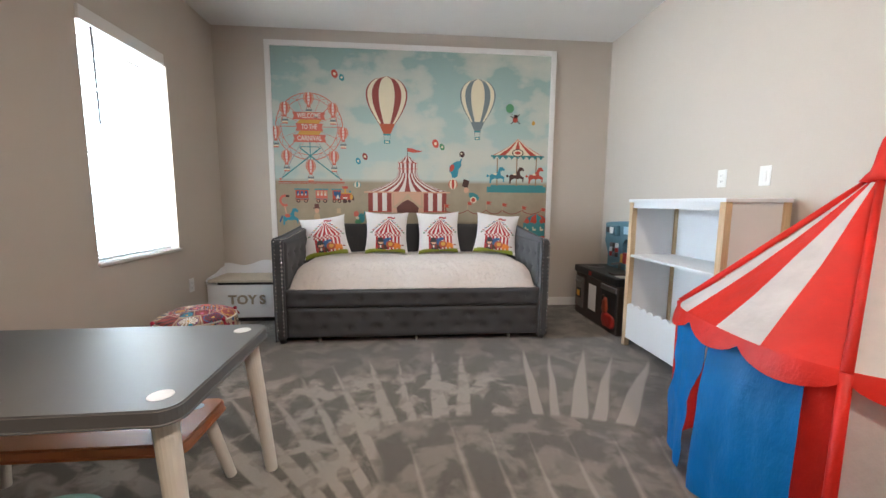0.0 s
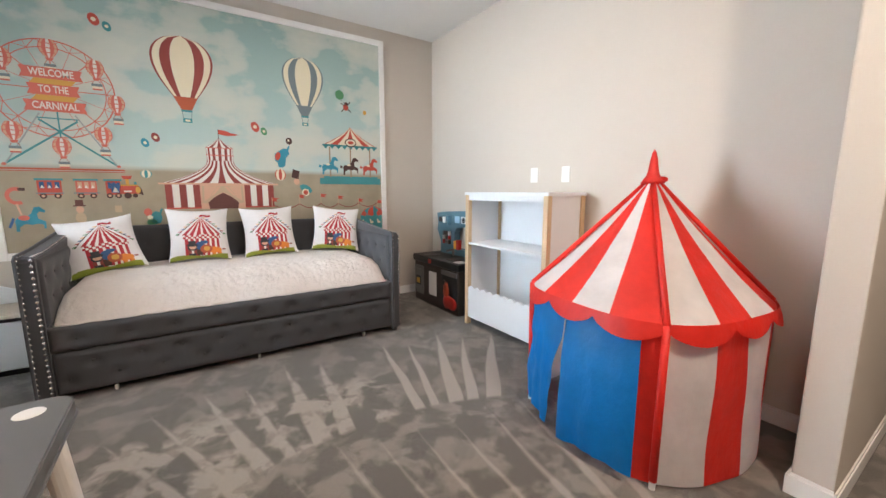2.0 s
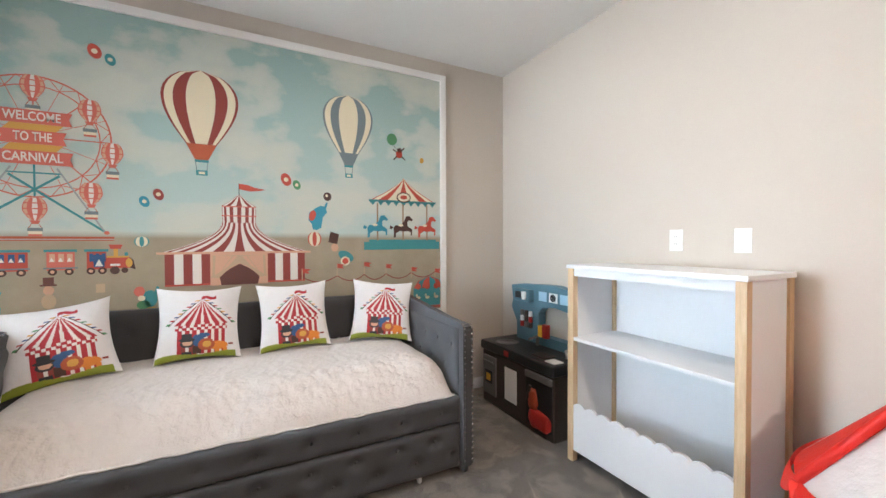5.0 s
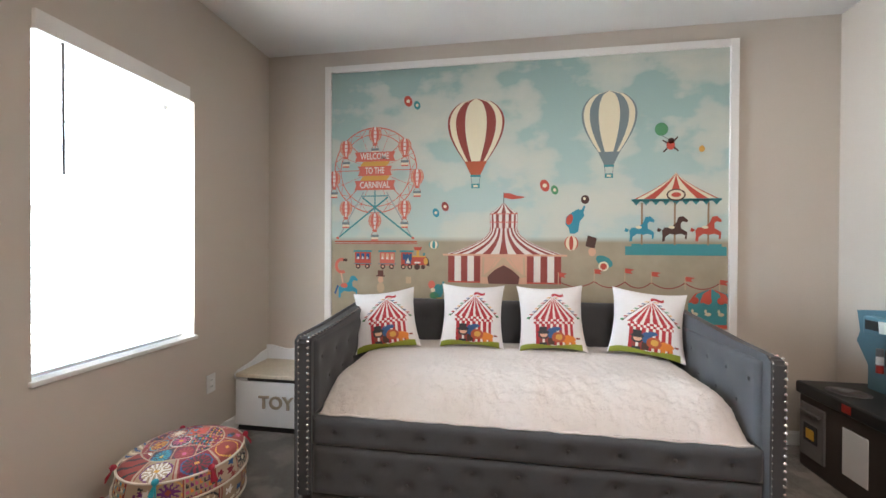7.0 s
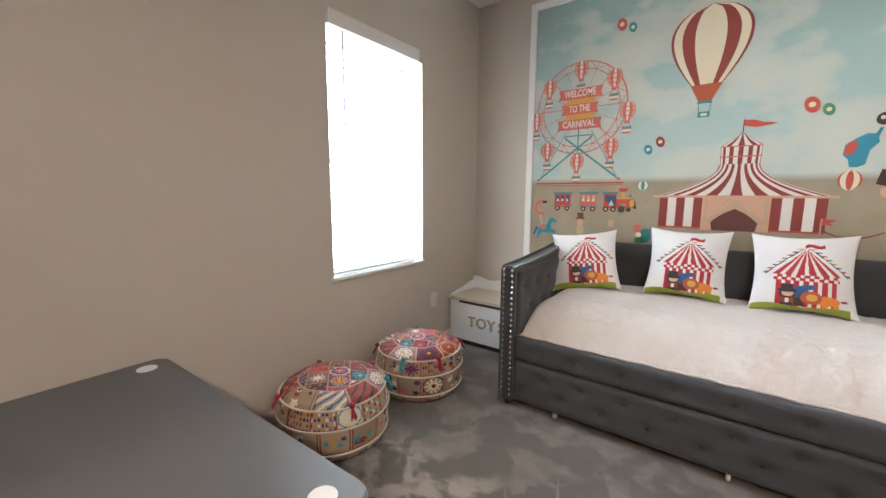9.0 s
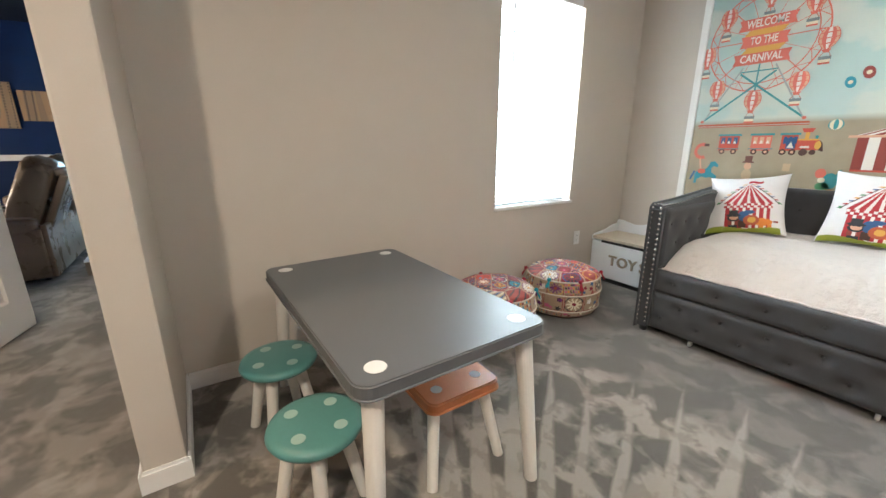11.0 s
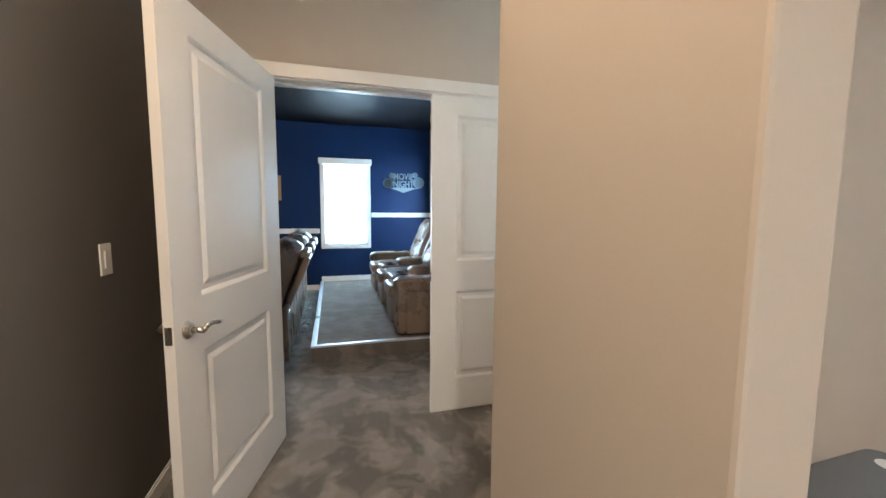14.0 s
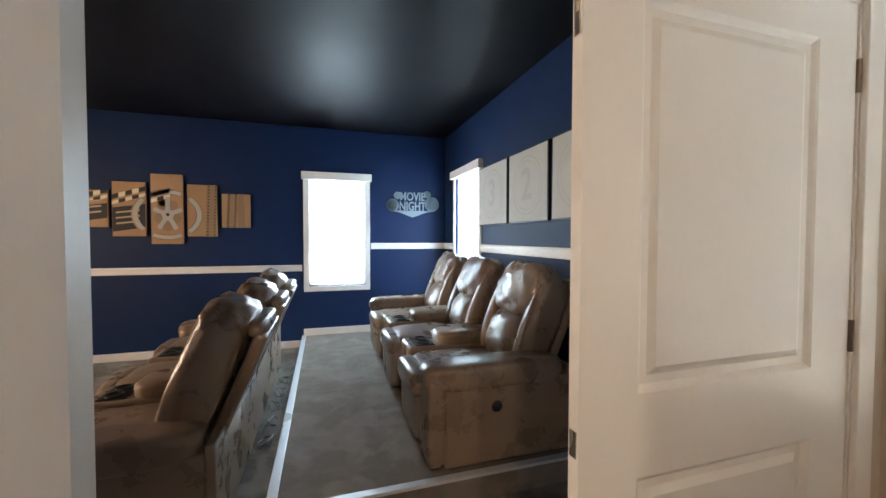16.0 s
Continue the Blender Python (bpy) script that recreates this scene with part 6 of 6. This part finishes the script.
knot = bmesh.new()
lathe(knot, ((0.030, -0.02), (0.055, -0.012), (0.040, 0.012), (0.030, 0.025), (0.024, 0.05), (0.017, 0.10), (0.010, 0.135), (0.0, 0.155)), 20, Matrix.Translation(APEX) @ pose(0, 0, 0, -3, 4))
cushion(knot, APEX + Vector((0.03, -0.03, 0.005)), (0.035, 0.022, 0.014), 2.5, 4)
part("peak", knot, NYLON_RED, tent, "red knotted nylon peak", smooth=True)

# ---- outlets and switches ----


def plate(m, label, rocker):
    p = thing("switch_plate" if rocker else "outlet", m, label, "switch" if rocker else "outlet")
    part("cover_plate", one_box(-0.036, 0.036, -0.058, 0.058, 0, 0.006, bevel=0.003), WHITE_PLASTIC, p)
    if rocker:
        part("rocker", one_box(-0.016, 0.016, -0.033, 0.033, 0.006, 0.011, bevel=0.002), WHITE_PLASTIC, p)
    else:
        for v in (-0.02, 0.02):
            s = part("socket", one_box(-0.017, 0.017, v - 0.014, v + 0.014, 0.006, 0.0085, bevel=0.003), WHITE_PLASTIC, p)
            for u in (-0.006, 0.006):
                part("slot", one_box(u - 0.001, u + 0.001, v - 0.004, v + 0.005, 0.0085, 0.009), BLACK, s)
    return p


plate(Matrix.Translation((E, 2.455, 1.275)) @ WEST, "white wall outlet above the bookshelf", False)
plate(Matrix.Translation((E, 2.143, 1.272)) @ WEST, "white cable plate above the bookshelf", True)
plate(Matrix.Translation((W, 3.41, 0.39)) @ EAST, "white wall outlet beside the toy chest", False)
NORTHWARD = Matrix(((-1, 0, 0, 0), (0, 0, 1, 0), (0, 1, 0, 0), (0, 0, 0, 1)))
plate(Matrix.Translation((-2.64, SOUTH_WALL, 1.14)) @ NORTHWARD, "cream rocker switch on the dark hall wall", True)

# ---- theater ----
PX, PY, PZ = -4.385, -0.215, 0.14
built("platform", one_box(FAR, PX, PY, NORTH_HALL, 0, PZ, bevel=0.004), CARPET_PLATFORM, "carpeted seating platform", "platform")
edge = one_box(FAR, PX + 0.004, PY - 0.004, PY + 0.045, PZ - 0.012, PZ + 0.005, bevel=0.002)
built("platform_trim", edge, ALU, "white metal edge strip on the platform", "trim")
edge = one_box(PX - 0.04, PX + 0.004, PY + 0.045, NORTH_HALL, PZ - 0.012, PZ + 0.005, bevel=0.002)
built("platform_trim", edge, ALU, "white metal edge strip on the platform", "trim")


def seat_row(label):
    """Three joined power recliners that face -y: x runs from 0 at one end to -2.55, y from the front at 0."""
    r = thing("recliner_row", pose(0, 0, 0), label, "recliner sofa", "theater seating rows")
    arm_w, seat_w, con_w = 0.19, 0.525, 0.30
    lean = pose(0, 0, 0, -23)
    x = 0.0

    def arm(x0):
        a = bmesh.new()
        box(a, x0 - arm_w, x0, 0.05, 0.80, 0.03, 0.47, bevel=0.02, seg=3)
        p = part("arm", a, LEATHER, r, smooth=True)
        pad = cushion(bmesh.new(), (x0 - arm_w / 2, 0.36, 0.495), (arm_w / 2 + 0.014, 0.41, 0.072), 5.0, 12, wrinkle=0.035, seed=x0)
        cushion(pad, (x0 - arm_w / 2, 0.012, 0.275), (arm_w / 2 + 0.008, 0.052, 0.245), 5.5, 10, wrinkle=0.03, seed=x0 + 9)
        part("arm_pad", pad, LEATHER, p, smooth=True)
        return p

    def seat(x0):
        c = x0 - seat_w / 2
        w = seat_w / 2
        s = part("seat", cushion(bmesh.new(), (c, 0.31, 0.385), (w, 0.34, 0.085), 4, 10, wrinkle=0.05, seed=x0), LEATHER, r, smooth=True)
        foot = cushion(bmesh.new(), (c, 0.005, 0.25), (w - 0.008, 0.06, 0.20), 4, 8, wrinkle=0.05, seed=x0 + 3)
        cushion(foot, (c, -0.015, 0.385), (w - 0.004, 0.07, 0.075), 3, 8, wrinkle=0.05, seed=x0 + 4)
        part("footrest", foot, LEATHER, r, smooth=True)
        back = cushion(bmesh.new(), (c, 0.672, 0.575), (w - 0.02, 0.125, 0.175), 2.8, 14, lean, 0.08, x0 + 1)
        part("lumbar_cushion", back, LEATHER, r, smooth=True)
        head = cushion(bmesh.new(), (c, 0.785, 0.875), (w + 0.015, 0.130, 0.185), 3.6, 14, lean, 0.10, x0 + 2)
        for side_ in (-1, 1):
            cushion(head, (c + side_ * (w - 0.015), 0.725, 0.70), (0.060, 0.115, 0.30), 3.0, 8, lean, 0.08, x0 + 5 + side_)
        part("head_cushion", head, LEATHER, r, smooth=True)
        shell = bmesh.new()
        box(shell, c - w + 0.004, c + w - 0.004, -0.03, 0.03, -0.32, 0.27, bevel=0.02, seg=3, m=Matrix.Translation((0, 0.89, 0.66)) @ lean)
        part("back_shell", shell, LEATHER, r, smooth=True)
        roll = cushion(bmesh.new(), (c, 0.965, 0.925), (w - 0.01, 0.05, 0.045), 3.5, 6)
        part("back_roll", roll, LEATHER, r, smooth=True)
        base = bmesh.new()
        box(base, c - w, c + w, 0.06, 0.82, 0.03, 0.30, bevel=0.01)
        part("base", base, LEATHER, r)

    def console(x0):
        c = x0 - con_w / 2
        k = bmesh.new()
        box(k, x0 - con_w + 0.004, x0 - 0.004, 0.02, 0.80, 0.03, 0.47, bevel=0.025, seg=3)
        body = part("console", k, LEATHER, r, smooth=True)
        part("console_lid", cushion(bmesh.new(), (c, 0.50, 0.50), (con_w / 2 - 0.006, 0.26, 0.062), 4.5, 8, wrinkle=0.03, seed=x0), LEATHER, body, smooth=True)
        part("tray", one_box(c - 0.115, c + 0.115, 0.075, 0.215, 0.47, 0.478, bevel=0.004), BLACK, body, "black cup holder tray")
        for u in (-0.058, 0.058):
            part("cup_holder", lathe(bmesh.new(), ((0.036, 0.476), (0.036, 0.486), (0.048, 0.486), (0.050, 0.476)), 24, Matrix.Translation((c + u, 0.145, 0))), BLACK, body, "black cup holder ring", smooth=True)

    rear = one_box(-2.575, -0.012, 0.795, 0.835, 0.035, 0.50, bevel=0.012)
    part("rear_panel", rear, LEATHER, r, "taupe leather lower back panel")
    side = arm(0.0)
    btn = lathe(bmesh.new(), ((0.0, 0.006), (0.022, 0.006), (0.030, 0.003), (0.032, 0.0)), 20, Matrix.Translation((0.0, 0.345, 0.33)) @ pose(0, 0, 0, 0, 90))
    part("power_button", btn, BLACK, side, "round black recline button", smooth=True)
    x = -arm_w
    for k in range(3):
        seat(x)
        x -= seat_w
        if k < 2:
            console(x)
            x -= con_w
    arm(x)
    for fx in (-0.1, -1.27, -2.45):
        for fy in (0.1, 0.74):
            part("foot", rod(bmesh.new(), (fx, fy, 0.0), (fx, fy, 0.04), 0.022), BLACK, r)
    return r


row = seat_row("taupe leather recliner row with cup holders on the platform")
row.matrix_basis = pose(-4.42, 0.585, PZ)
front = copy_thing(row, pose(-4.36, -1.23, 0))
tagged(front, "taupe leather recliner row seen from behind on the carpet")

# framed panels and sign
panels = ((-2.345, 0.315, 1.485, 1.885), (-1.995, 0.31, 1.385, 1.985), (-1.637, 0.31, 1.30, 2.085), (-1.29, 0.30, 1.385, 1.98), (-0.94, 0.30, 1.49, 1.885))
for k, (yc, w, z0, z1) in enumerate(panels):
    art_panel = thing("canvas_print", pose(FAR, yc, z0), "sepia canvas print of a film reel on the navy wall", "canvas print", "five-piece film reel canvas")
    part("canvas", one_box(0.001, 0.03, -w / 2, w / 2, 0, z1 - z0, bevel=0.003), INK["caramel"], art_panel)
    pr = Print(Matrix.Translation((0.0302, -yc, -z0)) @ EAST)

    def clip(pts, lo=yc - w / 2, hi=yc + w / 2):
        return [(min(max(u, lo), hi), min(max(v, z0), z1)) for u, v in pts]

    ru, rv = -1.63, 1.63
    def inside(u):
        return yc - w / 2 <= u <= yc + w / 2

    for j in range(160):
        a0, a1 = 2 * math.pi * j / 160, 2 * math.pi * (j + 1) / 160
        if inside(ru + 0.35 * math.cos(a0)) and inside(ru + 0.35 * math.cos(a1)) and inside(ru + 0.28 * math.cos(a0)) and inside(ru + 0.28 * math.cos(a1)):
            for r0, r1, c in ((0.35, 0.335, "sepia"), (0.335, 0.285, "silver"), (0.285, 0.28, "dark")):
                pr.poly([(ru + s * math.cos(t), rv + s * 0.82 * math.sin(t)) for s, t in ((r0, a0), (r0, a1), (r1, a1), (r1, a0))], c, 1)
    if k == 2:
        for j in range(5):
            t = 2 * math.pi * j / 5 + 0.3
            pr.stroke((ru, rv), (ru + 0.145 * math.cos(t), rv + 0.20 * math.sin(t)), 0.045, "silver", 3)
            pr.oval(ru + 0.085 * math.cos(t + 0.63), rv + 0.13 * math.sin(t + 0.63), 0.05, 0.055, "sepia", 2)
        pr.oval(ru, rv, 0.06, 0.06, "silver", 4).oval(ru, rv, 0.018, 0.018, "brown", 5).oval(ru - 0.03, rv + 0.13, 0.06, 0.04, "maroon", 2)
    if k in (0, 1, 2):
        for j in range(5):
            u0 = yc - w / 2 + w * j / 5
            v = 1.76 + 0.02 * j + (k * 0.03)
            if k < 2 or j < 3:
                pr.poly(clip([(u0, v), (u0 + w / 5, v + 0.02), (u0 + w / 5, v + 0.07), (u0, v + 0.05)]), "dark" if j % 2 == 0 else "cream", 1)
                pr.poly(clip([(u0, v - 0.06), (u0 + w / 5, v - 0.04), (u0 + w / 5, v), (u0, v - 0.02)]), "cream" if j % 2 == 0 else "dark", 1)
        if k < 2:
            pr.poly([(yc - w / 2 + 0.004, z0 + 0.05), (yc + w / 2 - 0.004, z0 + 0.10), (yc + w / 2 - 0.004, 1.745), (yc - w / 2 + 0.004, 1.70)], "dark")
            for j in range(3):
                v = z0 + 0.13 + 0.06 * j
                pr.poly([(yc - 0.12, v), (yc + 0.10, v + 0.03), (yc + 0.10, v + 0.048), (yc - 0.12, v + 0.018)], "tan", 2)
    if k in (3, 4):
        u0 = yc + 0.03 if k == 3 else yc - 0.11
        pr.poly(clip([(u0, z0), (u0 + 0.11, z0), (u0 + 0.13, z1), (u0 + 0.02, z1)]), "sepia", 2)
        for j in range(16):
            v = z0 + (z1 - z0) * (j + 0.3) / 16
            pr.rect(u0 + 0.012 + 0.02 * j / 16, u0 + 0.032 + 0.02 * j / 16, v, v + 0.014, "dark", 3).rect(u0 + 0.085 + 0.02 * j / 16, u0 + 0.10 + 0.02 * j / 16, v, v + 0.014, "dark", 3)
        if k == 4:
            pr.poly(clip([(yc + 0.02, z0), (yc + 0.10, z0), (yc + 0.08, z1), (yc + 0.03, z1)]), "sepia", 1)
    if pr.mats:
        pr.done("printed_reel", art_panel)
    else:
        pr.bm.free()

for k, (x0, x1, figure) in enumerate(((-6.325, -5.69, "3"), (-5.655, -5.03, "2"), (-4.985, -4.36, ""))):
    pic = thing("canvas_print", pose((x0 + x1) / 2, NORTH_HALL, 1.50), "pale grey film countdown canvas with black edges", "canvas print", "countdown canvases")
    w = (x1 - x0) / 2
    part("canvas", one_box(-w, w, -0.038, -0.001, 0, 0.60, bevel=0.003), BLACK, pic)
    pr = Print(Matrix.Translation((0, -0.0384, 0)) @ SOUTH)
    pr.rect(-w + 0.012, w - 0.012, 0.012, 0.588, "mist")
    sheet = pr.done("printed_sheet", pic)
    for radius, wide in ((0.24, 0.012), (0.20, 0.008)):
        circle = Print(Matrix.Translation((0, -0.0384, 0)) @ SOUTH)
        circle.layer = 2
        circle.ring(0, 0.30, radius, wide, "faint", 1)
        circle.done("printed_ring", sheet)
    if figure:
        part("printed_figure", lettering(figure, 0.36, Matrix.Translation((0, -0.0425, 0.30)) @ SOUTH), INK["faint"], sheet)

sign = thing("metal_sign", pose(FAR, 1.195, 1.66), "silver metal movie night sign with reels", "sign")
SG = Matrix.Translation((0.010, 0, 0)) @ EAST
part("words_top", lettering("MOVIE", 0.155, SG @ Matrix.Translation((0.0, 0.265, 0.004)), 0.003, 0.34), SIGN_METAL, sign)
part("words_bottom", lettering("NIGHT", 0.165, SG @ Matrix.Translation((0.0, 0.135, 0.004)), 0.003, 0.36), SIGN_METAL, sign)
for u, v, r in ((-0.27, 0.15, 0.085), (0.27, 0.17, 0.10), (0.205, 0.30, 0.05), (-0.205, 0.28, 0.05)):
    wheel = bmesh.new()
    lathe(wheel, ((r - 0.012, 0), (r - 0.012, 0.006), (r, 0.006), (r, 0)), 28, SG @ Matrix.Translation((u, v, 0)))
    for j in range(6):
        a = math.pi * j / 3
        rod(wheel, SG @ Vector((u, v, 0.003)), SG @ Vector((u + r * math.cos(a), v + r * math.sin(a), 0.003)), 0.005, seg=6)
    part("reel", wheel, SIGN_METAL, sign)
part("scroll", prism(bmesh.new(), [(-0.30, 0.075), (-0.18, 0.055), (0, -0.01), (0.18, 0.055), (0.30, 0.075), (0.18, 0.08), (-0.18, 0.08)], 0.006, SG), SIGN_METAL, sign)
part("stand_off", rod(bmesh.new(), (0, 0, 0.06), (0.012, 0, 0.06), 0.006, seg=8), SIGN_METAL, sign)

# loose power cables on the floor behind the front row
for k in range(5):
    bm = bmesh.new()
    pts = [Vector((-5.3 - 0.28 * k + 0.09 * math.sin(j * 1.3 + k), -0.33 + 0.045 * math.sin(j * 0.9 + 2 * k), 0.007 + 0.03 * abs(math.sin(j * 0.8 + k)))) for j in range(13)]
    tube(bm, pts, 0.0042, 6)
    tagged(mesh_object("power_cable", bm, BLACK), "tangled black power cable on the carpet", "cable", "cables behind the front row")
